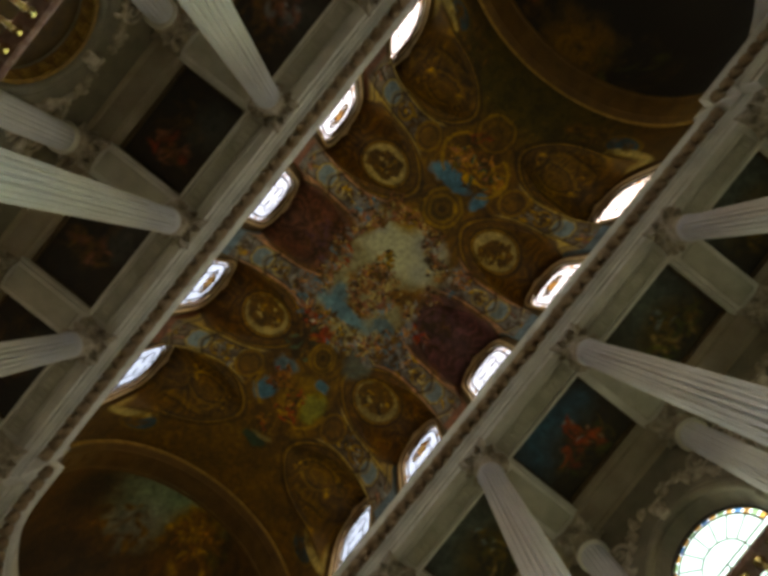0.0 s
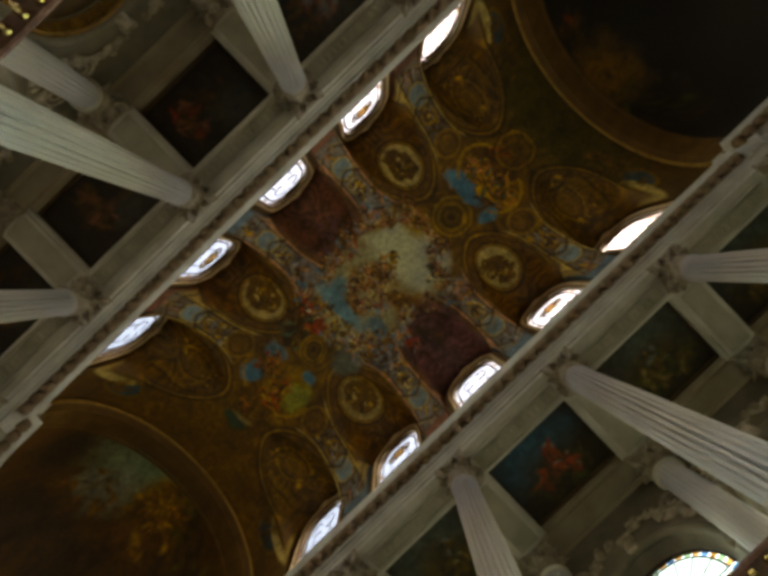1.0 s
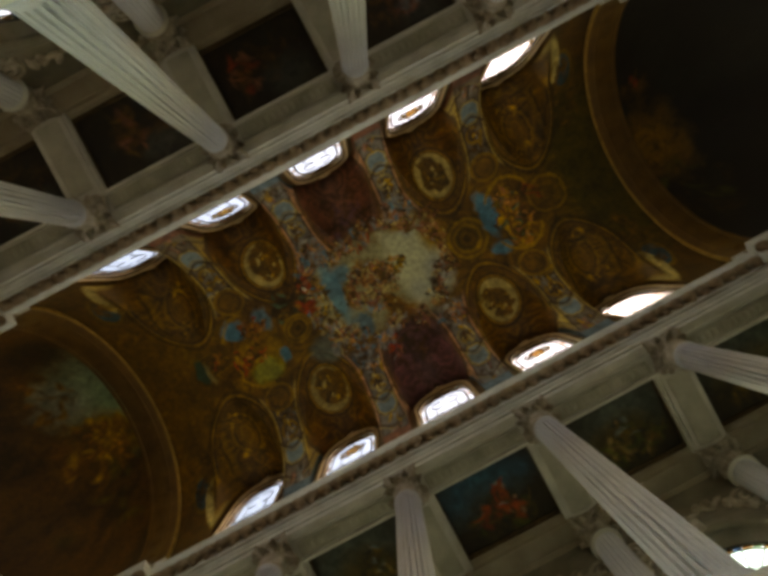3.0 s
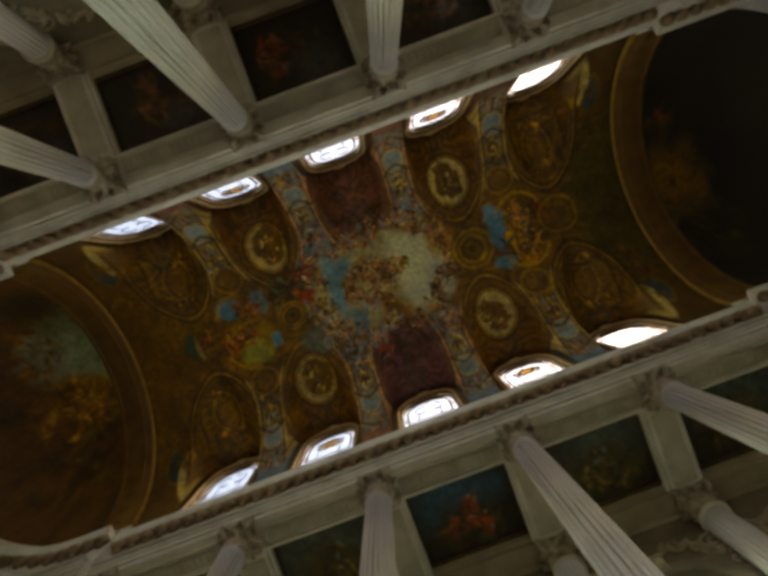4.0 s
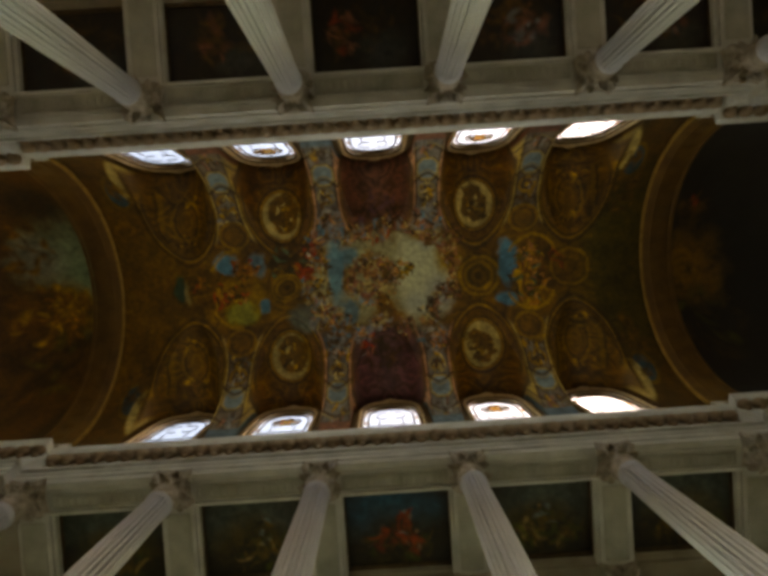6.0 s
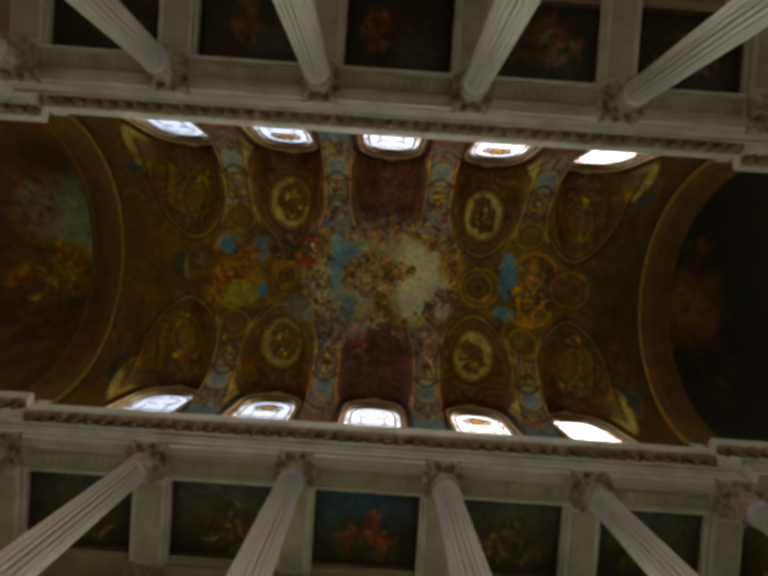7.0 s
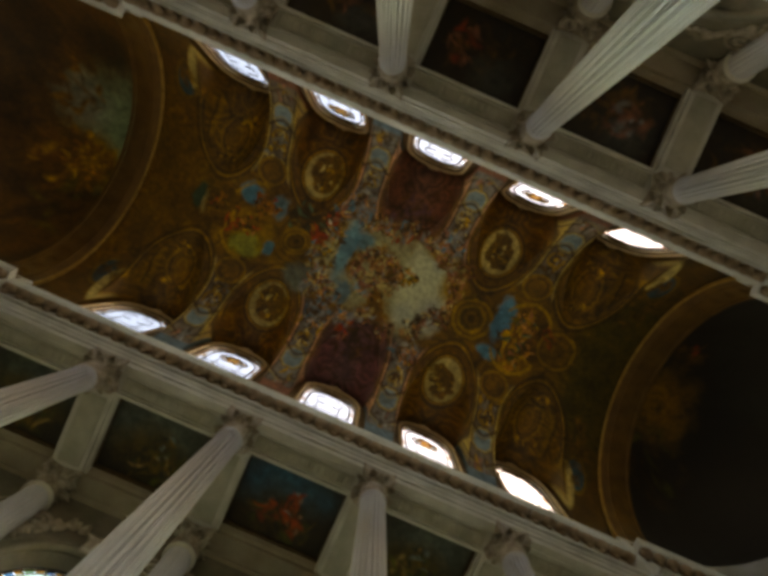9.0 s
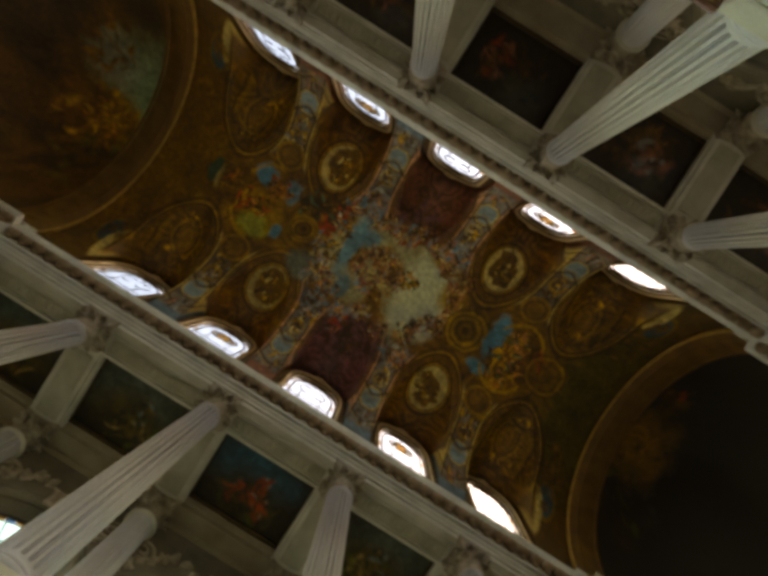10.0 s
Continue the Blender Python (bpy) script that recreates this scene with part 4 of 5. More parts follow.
def gallery_window(side):
    """Round-headed leaded window with a stained border: an Empty at the sill and its panes and bars."""
    w = new("gallery_window")
    half, spring, bottom = ARCH_R, ARCH_Z, 8.6
    clear = part("pane", arched_pane(half - 0.2, spring, bottom, GLASS_LOW[side]), w)
    clear.visible_shadow = False
    pieces = 19
    glasses = (GLASS_AMBER, GLASS_GREEN, GLASS_AMBER, GLASS_BLUE)
    for k in range(pieces):
        a0, a1 = math.pi * k / pieces + 0.012, math.pi * (k + 1) / pieces - 0.012
        pts = [(-r * math.cos(a), 0, spring + r * math.sin(a)) for r, seq in ((half - 0.005, (a0, (a0 + a1) / 2, a1)), (half - 0.185, (a1, (a0 + a1) / 2, a0))) for a in seq]
        o = part("border_pane", as_mesh("border_pane", pts, [tuple(range(6))], glasses[k % 4]), w)
        o.visible_shadow = False
    for s in (-1, 1):
        for k in range(8):
            z0 = bottom + (spring - bottom) * k / 8
            z1 = bottom + (spring - bottom) * (k + 1) / 8 - 0.02
            xa, xb = s * (half - 0.185), s * (half - 0.005)
            o = part("border_pane", as_mesh("border_pane", [(xa, 0, z0), (xb, 0, z0), (xb, 0, z1), (xa, 0, z1)], [(0, 1, 2, 3)], glasses[k % 4]), w)
            o.visible_shadow = False
    for r, t in ((half - 0.19, 0.03), (half, 0.035), (0.62, 0.02)):
        part("bar", bar([(-r * math.cos(a), -0.02, spring + r * math.sin(a)) for a in np.linspace(0, math.pi, 25)], t), w)
    for k in range(1, 8):
        a = math.pi * k / 8
        part("bar", bar([(-0.62 * math.cos(a), -0.02, spring + 0.62 * math.sin(a)), (-half * math.cos(a), -0.02, spring + half * math.sin(a))], 0.018), w)
    for x in (-0.62, 0.0, 0.62):
        part("bar", bar([(x, -0.02, bottom), (x, -0.02, spring)], 0.02), w)
    for z in np.linspace(bottom, spring, 6):
        part("bar", bar([(-half, -0.02, float(z)), (half, -0.02, float(z))], 0.02), w)
    return w


for side in (-1, 1):
    first_window = None
    bm = bmesh.new()
    for bx in [-12.6] + BAYS + [12.6]:
        sub = bmesh.new()
        wall_bay_cells(ARCH_R, ARCH_Z, 8.6, -BAY / 2, BAY / 2, 0.0, 17.42, side * OUTER, side * (OUTER + 0.5), 1.16, sub)
        bmesh.ops.translate(sub, verts=sub.verts, vec=(bx, 0, 0))
        tmp = bpy.data.meshes.new("tmp")
        sub.to_mesh(tmp)
        sub.free()
        bm.from_mesh(tmp)
        bpy.data.meshes.remove(tmp)
    bmesh.ops.remove_doubles(bm, verts=bm.verts, dist=0.0005)
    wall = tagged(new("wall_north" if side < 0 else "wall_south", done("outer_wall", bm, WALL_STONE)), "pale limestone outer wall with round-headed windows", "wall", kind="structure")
    for k, bx in enumerate(BAYS + [-12.6, 12.6]):
        # moulded archivolt round each window
        for r, t in ((1.74, 0.13), (1.96, 0.06)):
            pts = [(bx - r, side * OUTER, 8.6)] + [(bx - r * math.cos(a), side * OUTER, ARCH_Z + r * math.sin(a)) for a in np.linspace(0, math.pi, 28)] + [(bx + r, side * OUTER, 8.6)]
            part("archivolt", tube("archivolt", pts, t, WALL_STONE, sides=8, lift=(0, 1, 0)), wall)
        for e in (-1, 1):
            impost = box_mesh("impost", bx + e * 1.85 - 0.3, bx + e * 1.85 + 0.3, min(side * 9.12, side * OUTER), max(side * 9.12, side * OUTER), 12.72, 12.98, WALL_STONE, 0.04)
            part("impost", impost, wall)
            scroll = []
            for k2 in range(40):
                t = k2 / 39
                a, r = t * math.tau * 1.75 + 0.6, 0.42 * (1 - 0.85 * t)
                scroll.append((bx + e * (1.62 + r * math.cos(a)), side * (OUTER - 0.03), 15.15 + r * math.sin(a)))
            part("spandrel_scroll", tube("spandrel_scroll", scroll, 0.06, STONE_CARVED, sides=6, lift=(0, 1, 0)), wall, label="carved spandrel scroll")
            heap, rng = bmesh.new(), random.Random(int(40 + bx * 10 + e + 3 * side))
            for k2 in range(18):
                t = k2 / 17
                ox, oz = e * (1.85 - 1.45 * t) + rng.uniform(-0.12, 0.12), 14.35 + 1.25 * math.sin(t * 1.7) + rng.uniform(-0.15, 0.15)
                r = rng.uniform(0.1, 0.2)
                bmesh.ops.create_icosphere(heap, subdivisions=1, radius=r, matrix=Matrix.Translation((bx + ox, side * (OUTER - 0.01), oz)) @ Matrix.Rotation(rng.uniform(0, 3), 4, "Y") @ Matrix.Diagonal((1.5, 0.45, 0.7, 1)))
            part("spandrel_relief", done("spandrel_relief", heap, STONE_CARVED, True), wall, label="carved foliage relief in the spandrel")
        key = bmesh.new()
        block(key, -0.16, 0.16, -0.14, 0.14, -0.3, 0.3, 0.05)
        block(key, -0.22, 0.22, -0.18, 0.18, 0.18, 0.34, 0.04)
        part("keystone", done("arch_keystone", key, STONE_CARVED), wall, Matrix.Translation((bx, side * (OUTER - 0.05), ARCH_Z + 1.95)))
        if side < 0 and bx == 0.0:
            # blind arch with a gilt, coffered reveal; a dark back panel colours in its unlit inside
            blind = new("blind_arch", box_mesh("dark_inside_panel", -1.5, 1.5, -0.05, 0.05, 8.6, 14.6, PLASTER))
            blind.matrix_basis = Matrix.Translation((bx, side * (OUTER + 0.46), 0))
            tagged(blind, "blind arch with a gilded coffered reveal, a dark panel for its unlit inside", "blind arch")
            cof = bmesh.new()
            block(cof, -0.2, 0.2, -0.17, 0.17, -0.03, 0, 0.02)
            block(cof, -0.1, 0.1, -0.09, 0.09, -0.06, -0.03, 0.02)
            cof = done("coffer", cof, GILT)
            for j in range(11):
                a = math.pi * (j + 0.5) / 11
                part("coffer", cof, blind, Matrix.Translation((-1.56 * math.cos(a), 0.24, ARCH_Z + 1.56 * math.sin(a))) @ Matrix.Rotation(-(math.pi / 2 - a), 4, "Y"))
            ringm = lathe("gilt_ring", [(1.46, -0.3), (1.5, -0.28), (1.52, 0.0), (1.62, 0.24), (1.6, 0.28), (1.5, 0.26)], GILT_DULL, 40, sweep=math.pi)
            part("reveal", ringm, blind, Matrix.Translation((0, 0.22, ARCH_Z)) @ Matrix.Rotation(-math.pi / 2, 4, "X") @ Matrix.Rotation(math.pi, 4, "Z"))
            continue
        m = Matrix.Translation((bx, side * (OUTER + 0.42), 0)) @ Matrix.Rotation(0 if side > 0 else math.pi, 4, "Z")
        if first_window is None:
            first_window = gallery_window(side)
            first_window.matrix_basis = m
            tagged(first_window, "bright round-headed leaded window with amber and blue stained border", "window", group="gallery windows")
        else:
            copy_thing(first_window, m)
    # closed lower wall under the gallery, and the gallery floor
    low = box_mesh("lower_wall", -17.3, 18.2, min(side * 4.8, side * 6.2), max(side * 4.8, side * 6.2), 0, 6.2, STONE)
    tagged(new("wall_lower_north" if side < 0 else "wall_lower_south", low), "plain limestone wall below the gallery", "wall", kind="structure")
    slab = box_mesh("gallery_floor", -17.3, 18.2, min(side * 4.72, side * 9.35), max(side * 4.72, side * 9.35), 6.2, GALLERY, PAVING, 0.03)
    tagged(new("floor_gallery_north" if side < 0 else "floor_gallery_south", slab), "stone-paved gallery floor with a rounded edge", "gallery floor", kind="structure")

tagged(new("floor", box_mesh("floor", -19, 19, -9.8, 9.8, -0.2, 0.0, PAVING)), "pale marble nave floor", "floor", kind="structure")
tagged(new("wall_east", box_mesh("wall_east", 18.2, 18.7, -9.8, 9.8, 0, 26.6, STONE_WARM)), "plain warm limestone end wall", "wall", kind="structure")
apse_wall = run("wall_apse", [(0, 0), (0, 19.9), (0.5, 19.9), (0.5, 0)], [(-12.6 - 5.05 * math.sin(a), -5.05 * math.cos(a)) for a in np.linspace(0, math.pi, 33)], STONE_WARM)
tagged(new("wall_apse", apse_wall), "curved limestone apse wall", "wall", kind="structure")
for side in (-1, 1):
    tagged(new("wall_west_side", box_mesh("wall_west_side", -17.3, -14.7, min(side * 4.9, side * 9.8), max(side * 4.9, side * 9.8), 0, 17.4, STONE_WARM)), "plain limestone wall beside the apse", "wall", kind="structure")
    # these two walls are added to stop sky light leaking in at the east
    tagged(new("wall_east_side", box_mesh("wall_east_side", 14.7, 18.2, min(side * 9.3, side * 9.8), max(side * 9.3, side * 9.8), 0, 17.4, WALL_STONE)), "plain limestone wall added to close the gallery's end against sky light", "wall", kind="structure")
    tagged(new("wall_tribune_side", box_mesh("wall_tribune_side", 12.8, 18.2, min(side * 5.75, side * 6.1), max(side * 5.75, side * 6.1), 20.1, 25.2, STONE_WARM)), "plain unseen wall added beside the end vault to block daylight", "wall", kind="structure")

# ---------------------------------------------------------------- columns


def shaft_profile(r0, r1, z0, z1, rings=14):
    prof = [(r0 * 1.06, z0), (r0 * 1.06, z0 + 0.05), (r0 * 1.0, z0 + 0.1), (r0, z0 + 0.16, 0.0), (r0, z0 + 0.26, 1.0)]
    for k in range(1, rings):
        t = k / rings
        r = r0 + (r1 - r0) * (0.25 * t + 0.75 * t * t)
        prof.append((r, z0 + 0.26 + (z1 - z0 - 0.46) * t, 1.0))
    prof += [(r1, z1 - 0.18, 0.9), (r1, z1 - 0.12, 0.0), (r1 * 1.02, z1 - 0.1), (r1 * 1.09, z1 - 0.06), (r1 * 1.09, z1 - 0.02), (r1 * 0.98, z1)]
    return prof


def leaf_mesh(height, width, curl, material):
    """One acanthus leaf: a rib with lobed edges that bends outwards and rolls over at its tip. It stands at the origin and leans to +x."""
    rows, cols = 9, 7
    verts, faces = [], []
    for i in range(rows):
        t = i / (rows - 1)
        out = 0.03 + curl * max(0, t - 0.45) ** 2 * 2.4
        z = height * (math.sin(min(1.0, t / 0.82) * math.pi / 2) - 0.5 * max(0, t - 0.82))
        half = width * (0.6 + 0.55 * math.sin(t * math.pi)) * (1 + 0.16 * math.cos(t * 22)) * (1 - 0.3 * max(0, t - 0.7) / 0.3)
        for j in range(cols):
            s = j / (cols - 1) * 2 - 1
            verts.append((out - 0.05 * s * s + 0.02 * math.cos(s * 9), half * s, z - 0.05 * abs(s) * t * height))
    for i in range(rows - 1):
        for j in range(cols - 1):
            a = i * cols + j
            faces.append((a, a + 1, a + cols + 1, a + cols))
    back = len(verts)
    verts += [(x - 0.03, y * 0.96, z) for x, y, z in verts]
    faces += [(d + back, c + back, b + back, a + back) for a, b, c, d in faces]
    for j in range(cols - 1):
        a = (rows - 1) * cols + j
        faces.append((a, a + 1, a + 1 + back, a + back))
    for i in range(rows - 1):
        a, b = i * cols, i * cols + cols - 1
        faces.append((a, a + cols, a + cols + back, a + back))
        faces.append((b, b + back, b + cols + back, b + cols))
    return as_mesh("leaf", verts, faces, material, True)


def volute_mesh(r, material):
    pts = []
    for k in range(34):
        t = k / 33
        a = -math.pi * 0.55 + t * math.tau * 1.55
        rr = r * (1 - 0.82 * t)
        pts.append((rr * math.cos(a) + 0.0, 0, rr * math.sin(a)))
    pts = [(-r * 1.9, 0, -r * 2.6), (-r * 1.3, 0, -r * 1.7)] + pts
    return tube("volute", pts, 0.06, material, sides=6, flat=1.3, lift=(0, 1, 0))


def abacus_mesh(half, z0, z1, material):
    """Square slab with hollowed sides and clipped corners, moulded in two steps."""
    outline = []
    for q in range(4):
        a = q * math.pi / 2
        c, s = math.cos(a), math.sin(a)
        for k in range(9):
            t = k / 8 * 2 - 1
            x, y = half * (0.8 + 0.2 * t * t), half * 0.93 * t
            outline.append((x * c - y * s, x * s + y * c))
    verts, faces, n = [], [], len(outline)
    levels = [(0.86, z0), (0.92, z0 + 0.03), (0.92, z0 + 0.07), (1.0, z0 + 0.09), (1.0, z1)]
    for f, z in levels:
        verts += [(x * f, y * f, z) for x, y in outline]
    for j in range(len(levels) - 1):
        for i in range(n):
            k = (i + 1) % n
            faces.append((j * n + i, j * n + k, (j + 1) * n + k, (j + 1) * n + i))
    faces += [tuple(reversed(range(n))), tuple(range((len(levels) - 1) * n, len(levels) * n))]
    return as_mesh("abacus", verts, faces, material)


def capital(parent, r, z0, z1, material):
    """Corinthian capital between z0 and z1 on a shaft of radius r."""
    h = z1 - z0
    bell = part("capital", lathe("bell", [(r * 0.95, z0), (r * 0.8, z0 + h * 0.1), (r * 0.75, z0 + h * 0.5), (r * 0.85, z0 + h * 0.7), (r * 1.15, z0 + h * 0.86), (r * 1.0, z0 + h * 0.88)], material, 24), parent, label="carved acanthus capital")
    low, high = leaf_mesh(h * 0.46, r * 0.42, 0.34, material), leaf_mesh(h * 0.74, r * 0.42, 0.4, material)
    for k in range(8):
        a = math.tau * k / 8
        part("leaf", low, bell, Matrix.Rotation(a, 4, "Z") @ Matrix.Translation((r * 0.96, 0, z0)))
        part("leaf", high, bell, Matrix.Rotation(a + math.pi / 8, 4, "Z") @ Matrix.Translation((r * 0.93, 0, z0)))
    vol = volute_mesh(h * 0.15, material)
    for k in range(4):
        a = math.tau * (k + 0.5) / 4
        part("volute", vol, bell, Matrix.Rotation(a, 4, "Z") @ Matrix.Translation((r * 1.42, 0, z0 + h * 0.74)))
    flower = bmesh.new()
    bmesh.ops.create_icosphere(flower, subdivisions=2, radius=r * 0.17, matrix=Matrix.Diagonal((0.6, 1, 1, 1)))
    for v in flower.verts:
        v.co *= 1 + 0.25 * math.cos(5 * math.atan2(v.co.z, v.co.y))
    flower = done("flower", flower, material, True)
    for k in range(4):
        part("flower", flower, bell, Matrix.Rotation(math.tau * k / 4, 4, "Z") @ Matrix.Translation((r * 1.2, 0, z1 - h * 0.07)))
    part("abacus", abacus_mesh(r * 1.5, z1 - h * 0.14, z1, material), bell)
    return bell


def nave_column():
    c = new("column")
    r0, r1, top = 0.4, 0.345, 15.55
    foot = 7.35
    z0 = foot + 0.62
    bm = bmesh.new()
    block(bm, -0.56, 0.56, -0.56, 0.56, GALLERY, foot - 0.1, 0.02)
    block(bm, -0.6, 0.6, -0.6, 0.6, foot - 0.1, foot, 0.03)
    part("pedestal", done("pedestal", bm, STONE), c)
    bm = bmesh.new()
    block(bm, -0.56, 0.56, -0.56, 0.56, foot, foot + 0.34, 0.02)
    part("plinth", done("plinth", bm, STONE), c)
    base = [(0.5, foot + 0.34), (0.55, foot + 0.38), (0.56, foot + 0.43), (0.54, foot + 0.47), (0.47, foot + 0.49), (0.45, foot + 0.53), (0.45, foot + 0.56), (0.48, foot + 0.58), (0.48, foot + 0.61), (0.43, z0)]
    part("base", lathe("base", base, STONE_SHAFT, 40), c)
    part("shaft", lathe("shaft", shaft_profile(r0, r1, z0, top), STONE_SHAFT, flutes=20, depth=0.13, smooth=False), c, label="fluted white stone shaft")
    capital(c, r1, top, SOFFIT, STONE_CARVED)
    return c


first = None
for side in (-1, 1):
    for cx in COLS:
        m = Matrix.Translation((cx, side * ROW, 0))
        if first is None:
            first = nave_column()
            first.matrix_basis = m
            tagged(first, "white fluted stone column with a carved acanthus capital", "column", group="nave columns")
        else:
            copy_thing(first, m)

# engaged columns on the outer walls


def wall_column():
    c = new("wall_column")
    r0, r1, top = 0.42, 0.37, 15.75
    prof = shaft_profile(r0, r1, GALLERY + 0.5, top)
    part("shaft", lathe("wall_shaft", prof, STONE_SHAFT, flutes=18, depth=0.03), c)
    bm = bmesh.new()
    block(bm, -0.58, 0.58, -0.58, 0.58, GALLERY, GALLERY + 0.3, 0.02)
    part("plinth", done("plinth", bm, STONE), c)
    part("base", lathe("base", [(0.56, GALLERY + 0.3), (0.6, GALLERY + 0.36), (0.57, GALLERY + 0.4), (0.5, GALLERY + 0.44), (0.46, GALLERY + 0.5)], STONE_SHAFT, 32), c)
    part("ring", lathe("ring", [(0.37, top - 0.12), (0.46, top - 0.1), (0.46, top - 0.02), (0.37, top)], STONE, 32), c)
    capital(c, r1, top, SOFFIT, STONE_CARVED)
    return c


first = None
for side in (-1, 1):
    for cx in COLS:
        m = Matrix.Translation((cx, side * 9.05, 0))
        if first is None:
            first = wall_column()
            first.matrix_basis = m
            tagged(first, "pale engaged column with a carved capital against the outer wall", "column", group="wall columns")
        else:
            copy_thing(first, m)

# ---------------------------------------------------------------- windows of the vault


def flat_arch(half, spring, bottom, rise, count=17):
    """Outline of a window head: upright jambs and a flattened arch."""
    pts = [(-half, bottom)]
    for a in np.linspace(0, math.pi, count):
        c, s = -math.cos(a), math.sin(a)
        pts.append((half * math.copysign(abs(c) ** 0.75, c), spring + rise * s ** 0.8))
    pts.append((half, bottom))
    return pts


def clerestory_window(ornament):
    w = new("clerestory_window")
    hole, lun = flat_arch(1.07, 22.5, 19.4, 1.5), flat_arch(1.58, 22.6, 19.4, 2.35)
    n = len(hole)
    verts = [(x, 0.0, z) for x, z in hole] + [(x, 0.0, z) for x, z in lun] + [(x, 0.16, z) for x, z in hole]
    faces = [(i, i + 1, n + i + 1, n + i) for i in range(n - 1)] + [(i, 2 * n + i, 2 * n + i + 1, i + 1) for i in range(n - 1)]
    # dark PLASTER colours in the surround's shade, since sky light brightens it
    part("surround", as_mesh("surround", verts, faces, PLASTER), w, label="plaster surround, its shade put into dark brown")
    # inner_frame is a dark bead standing in for the shaded gap
    for name, grow, t, deep, mat in (("outer_frame", 0.36, 0.04, 0.03, PLASTER), ("frame", 0.26, 0.06, 0.08, FRAME_CREAM), ("inner_frame", 0.12, 0.05, 0.02, PLASTER), ("fillet", 0.02, 0.02, 0.0, FRAME_CREAM)):
        pts = [(x, -deep, z) for x, z in flat_arch(1.07 + 0.55 * grow, 22.5, 19.4, 1.5 + grow)]
        part(name, tube(name, pts, t, mat, sides=8, lift=(0, 1, 0)), w, label="cream and gilt frame moulding" if name == "frame" else "")
    boss = bmesh.new()
    bmesh.ops.create_icosphere(boss, subdivisions=2, radius=0.12, matrix=Matrix.Translation((0, -0.12, 24.32)) @ Matrix.Diagonal((1.0, 0.6, 1.2, 1)))
    for x, z, r in ((-0.17, 24.4, 0.08), (0.17, 24.4, 0.08), (0, 24.52, 0.09)):
        bmesh.ops.create_icosphere(boss, subdivisions=1, radius=r, matrix=Matrix.Translation((x, -0.12, z)) @ Matrix.Diagonal((1.2, 0.6, 1, 1)))
    part("keystone", done("keystone", boss, FRAME_CREAM, True), w, label="small gilt finial on the frame")
    pane = part("pane", as_mesh("pane", [(x, 0.14, z) for x, z in hole], [tuple(range(n))], GLASS), w)
    pane.visible_shadow = False
    # border of stained panes inside a lead line, bow-shaped leads in the clear middle
    inner, edge = flat_arch(0.88, 22.46, 19.4, 1.3, 33), flat_arch(1.05, 22.5, 19.4, 1.47, 33)
    part("bar", bar([(x, 0.11, z) for x, z in inner], 0.04), w)
    for k in range(len(inner) - 1):
        (xa, za), (xb, zb), (xc, zc), (xd, zd) = inner[k], inner[k + 1], edge[k + 1], edge[k]
        steps = 8 if k in (0, len(inner) - 2) else 1
        for q in range(steps):
            f, g = (q + 0.06) / steps, (q + 0.94) / steps
            mixed = [(xa + (xb - xa) * f, 0.12, za + (zb - za) * f), (xa + (xb - xa) * g, 0.12, za + (zb - za) * g), (xd + (xc - xd) * g, 0.12, zd + (zc - zd) * g), (xd + (xc - xd) * f, 0.12, zd + (zc - zd) * f)]
            if (k + q) % 3 == 0:
                o = part("border_pane", as_mesh("border_pane", mixed, [(0, 1, 2, 3)], (GLASS_AMBER, GLASS_GREEN)[q % 2]), w)
                o.visible_shadow = False
    for x in (-0.45, 0.45):
        part("bar", bar([(x, 0.11, 19.4), (x, 0.11, 22.2)], 0.026), w)
    for z in (20.6, 21.5):
        part("bar", bar([(-0.84, 0.11, z), (0.84, 0.11, z)], 0.02), w)
    for s in (-1, 1):
        part("bar", bar([(s * (0.3 + 0.28 * math.cos(b)), 0.11, 22.75 + 0.42 * math.sin(b)) for b in np.linspace(-2.2, 2.2, 15)], 0.024), w)
    part("bar", bar([(0, 0.11, 23.1), (0, 0.11, 24.0)], 0.022), w)
    if ornament:
        pts = [(0.3 * math.cos(a) * (1 + 0.2 * math.cos(6 * a)), 0.1, 22.75 + 0.4 * math.sin(a) * (1 + 0.2 * math.cos(6 * a))) for a in np.linspace(0, math.tau, 40)]
        o = part("emblem", as_mesh("emblem", pts[:-1], [tuple(range(39))], GLASS_AMBER), w, label="amber glass emblem")
        o.visible_shadow = False
        part("emblem_ring", tube("emblem_ring", pts[:-1], 0.035, GILT_DULL, closed=True, lift=(0, 1, 0)), w)
        for s in (-1, 1):
            part("emblem_scroll", tube("emblem_scroll", [(s * (0.42 + 0.14 * math.cos(a) * (1 - a / 9)), 0.1, 22.65 + 0.16 * math.sin(a)) for a in np.linspace(0, 5.5, 14)], 0.03, GILT_DULL, lift=(0, 1, 0)), w)
    return w


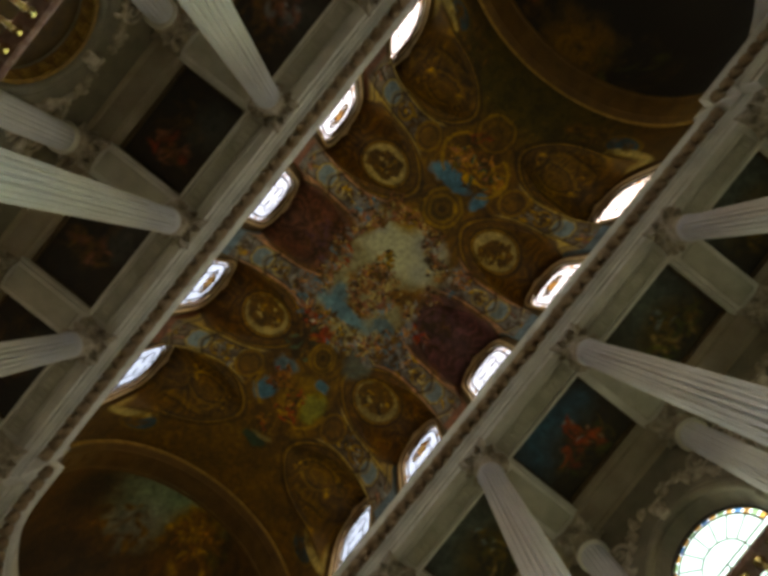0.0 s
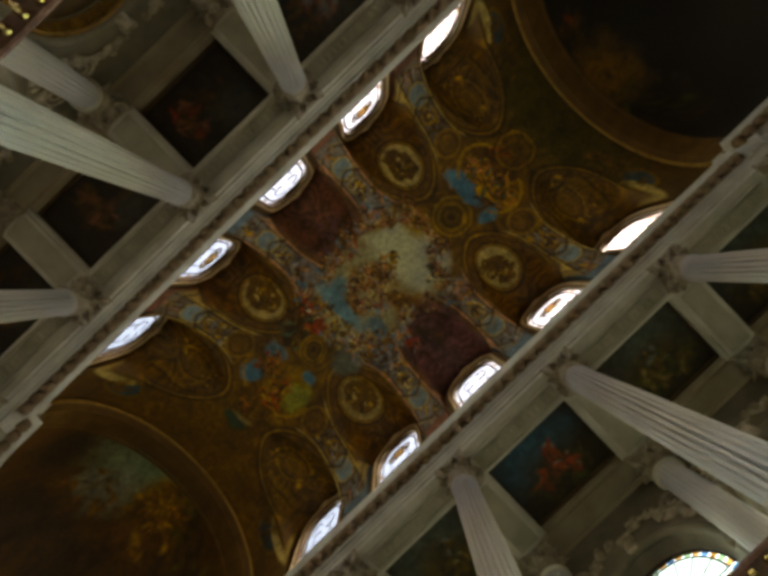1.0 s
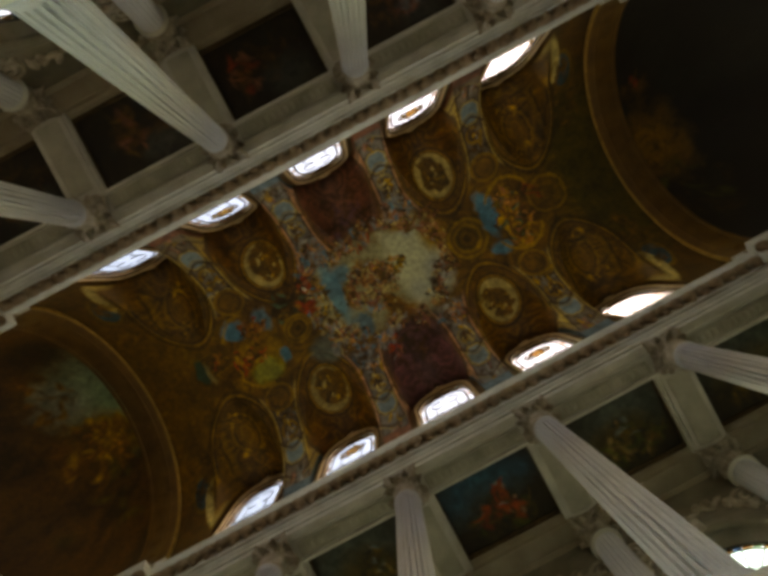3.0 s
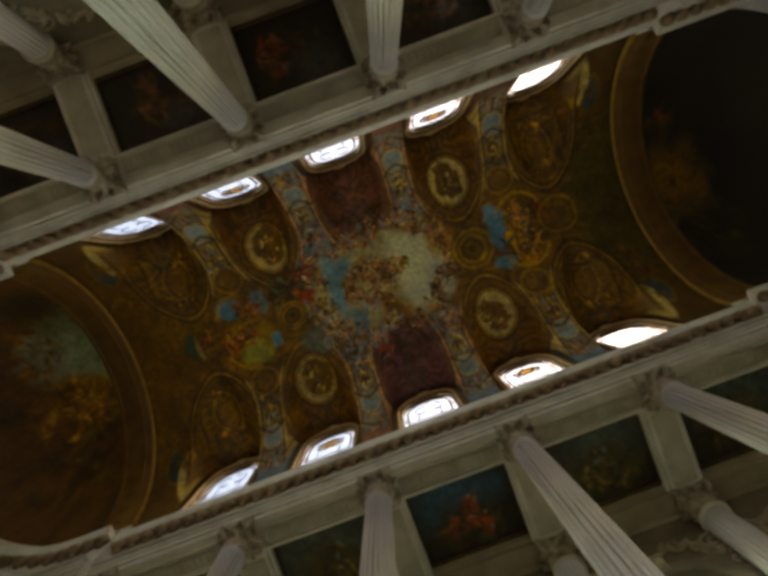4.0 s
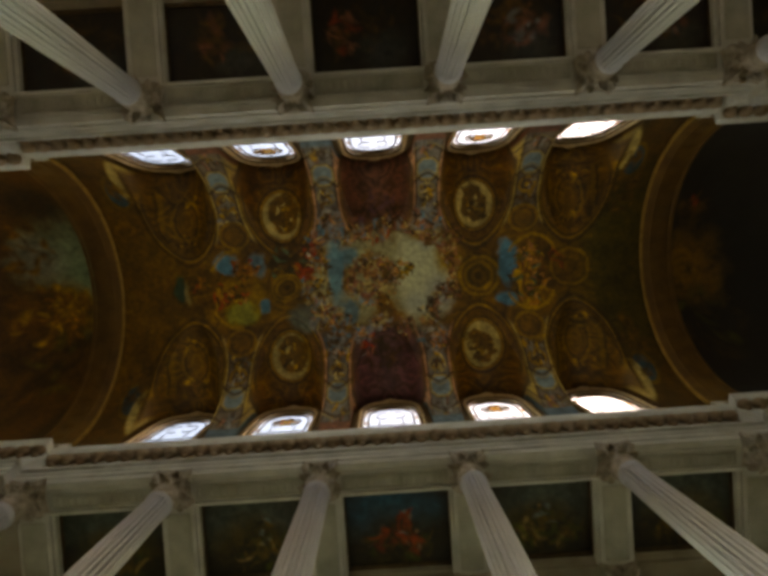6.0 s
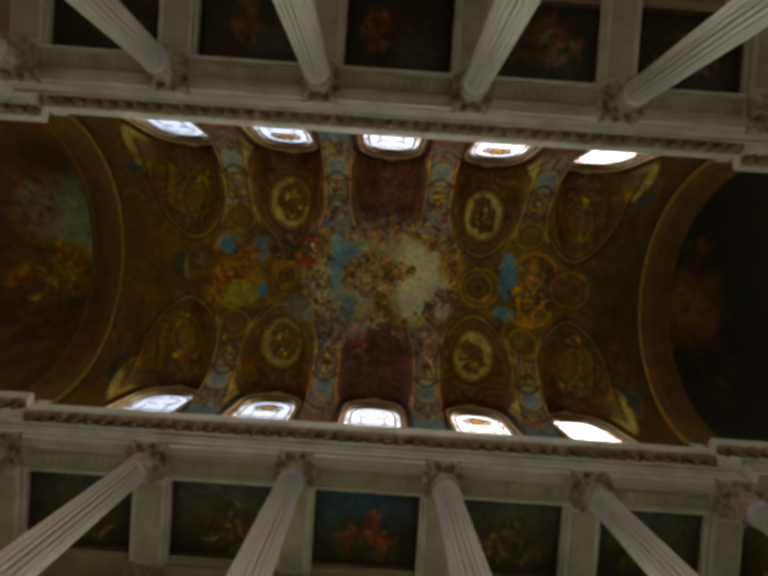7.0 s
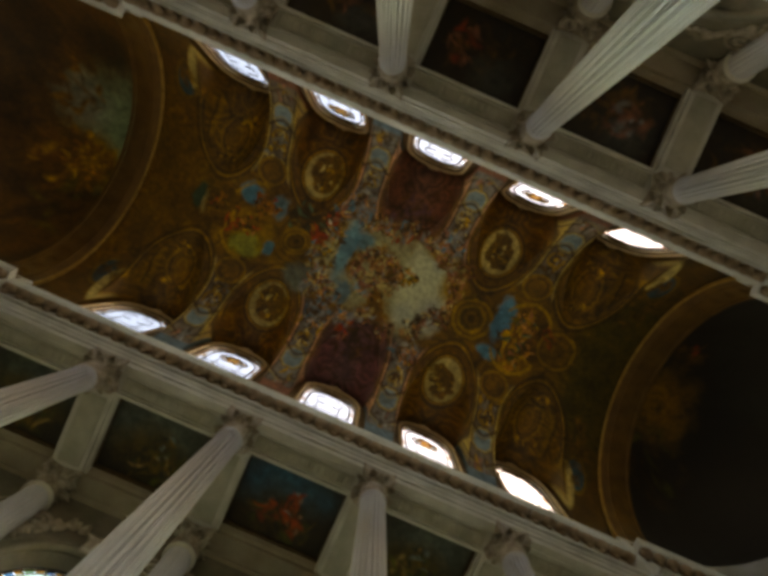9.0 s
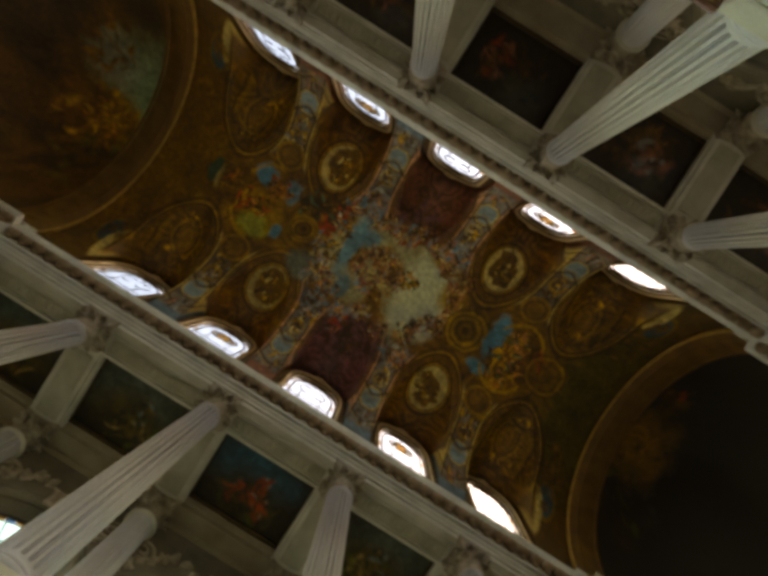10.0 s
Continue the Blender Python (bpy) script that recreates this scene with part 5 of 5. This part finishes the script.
kinds = {}
for side in (-1, 1):
    for bx in BAYS:
        orn = abs(abs(bx) - 4.2) < 0.1
        m = Matrix.Translation((bx, side * (RADIUS - 0.02), 0)) @ Matrix.Rotation(0 if side > 0 else math.pi, 4, "Z")
        if orn not in kinds:
            kinds[orn] = clerestory_window(orn)
            kinds[orn].matrix_basis = m
            tagged(kinds[orn], "bright leaded vault window with an amber emblem and gilt frame" if orn else "bright leaded vault window with stained edges and gilt frame", "window", group="vault windows")
        else:
            copy_thing(kinds[orn], m)
    # solid wall behind the ribs, between the windows
    bm = bmesh.new()
    edges = [-END - 1.2] + [e for bx in BAYS for e in (bx - 1.5, bx + 1.5)] + [END + 1.2]
    for a, b in zip(edges[::2], edges[1::2]):
        block(bm, a, b, min(side * 5.4, side * 5.7), max(side * 5.4, side * 5.7), 20.1, 26.6)
    for bx in BAYS:
        block(bm, bx - 1.5, bx + 1.5, min(side * 5.42, side * 5.66), max(side * 5.42, side * 5.66), 25.15, 26.6)
    tagged(new("wall_clerestory_north" if side < 0 else "wall_clerestory_south", done("clerestory_wall", bm, STONE_WARM)), "plain wall above the cornice between the windows", "wall", kind="structure")

# ---------------------------------------------------------------- gallery railing


def railing(length):
    r = new("railing")
    bm = bmesh.new()
    block(bm, -length / 2, length / 2, -0.14, 0.14, 0.98, 1.08, 0.03)
    part("handrail", done("handrail", bm, MARBLE), r, label="dark red marble handrail")
    bm = bmesh.new()
    block(bm, -length / 2, length / 2, -0.12, 0.12, 0.0, 0.14, 0.02)
    part("kerb", done("kerb", bm, STONE), r)
    prof = [(0.06, 0.14), (0.07, 0.2), (0.035, 0.25), (0.05, 0.32), (0.085, 0.42), (0.08, 0.5), (0.04, 0.68), (0.03, 0.8), (0.055, 0.86), (0.035, 0.9), (0.07, 0.98)]
    me = lathe("baluster", prof, BRASS, 10)
    count = int(length / 0.23)
    for k in range(count):
        part("baluster", me, r, Matrix.Translation((-length / 2 + 0.115 + (length - 0.23) * k / (count - 1), 0, 0)), label="gilt bronze baluster" if k == 0 else "")
    return r


first = None
for side in (-1, 1):
    for bx in BAYS:
        m = Matrix.Translation((bx, -4.86 if side < 0 else 5.2, GALLERY))
        if first is None:
            first = railing(BAY - 1.22)
            first.matrix_basis = m
            tagged(first, "gilt bronze balustrade with a dark red marble handrail", "railing", group="gallery railings")
        else:
            copy_thing(first, m)
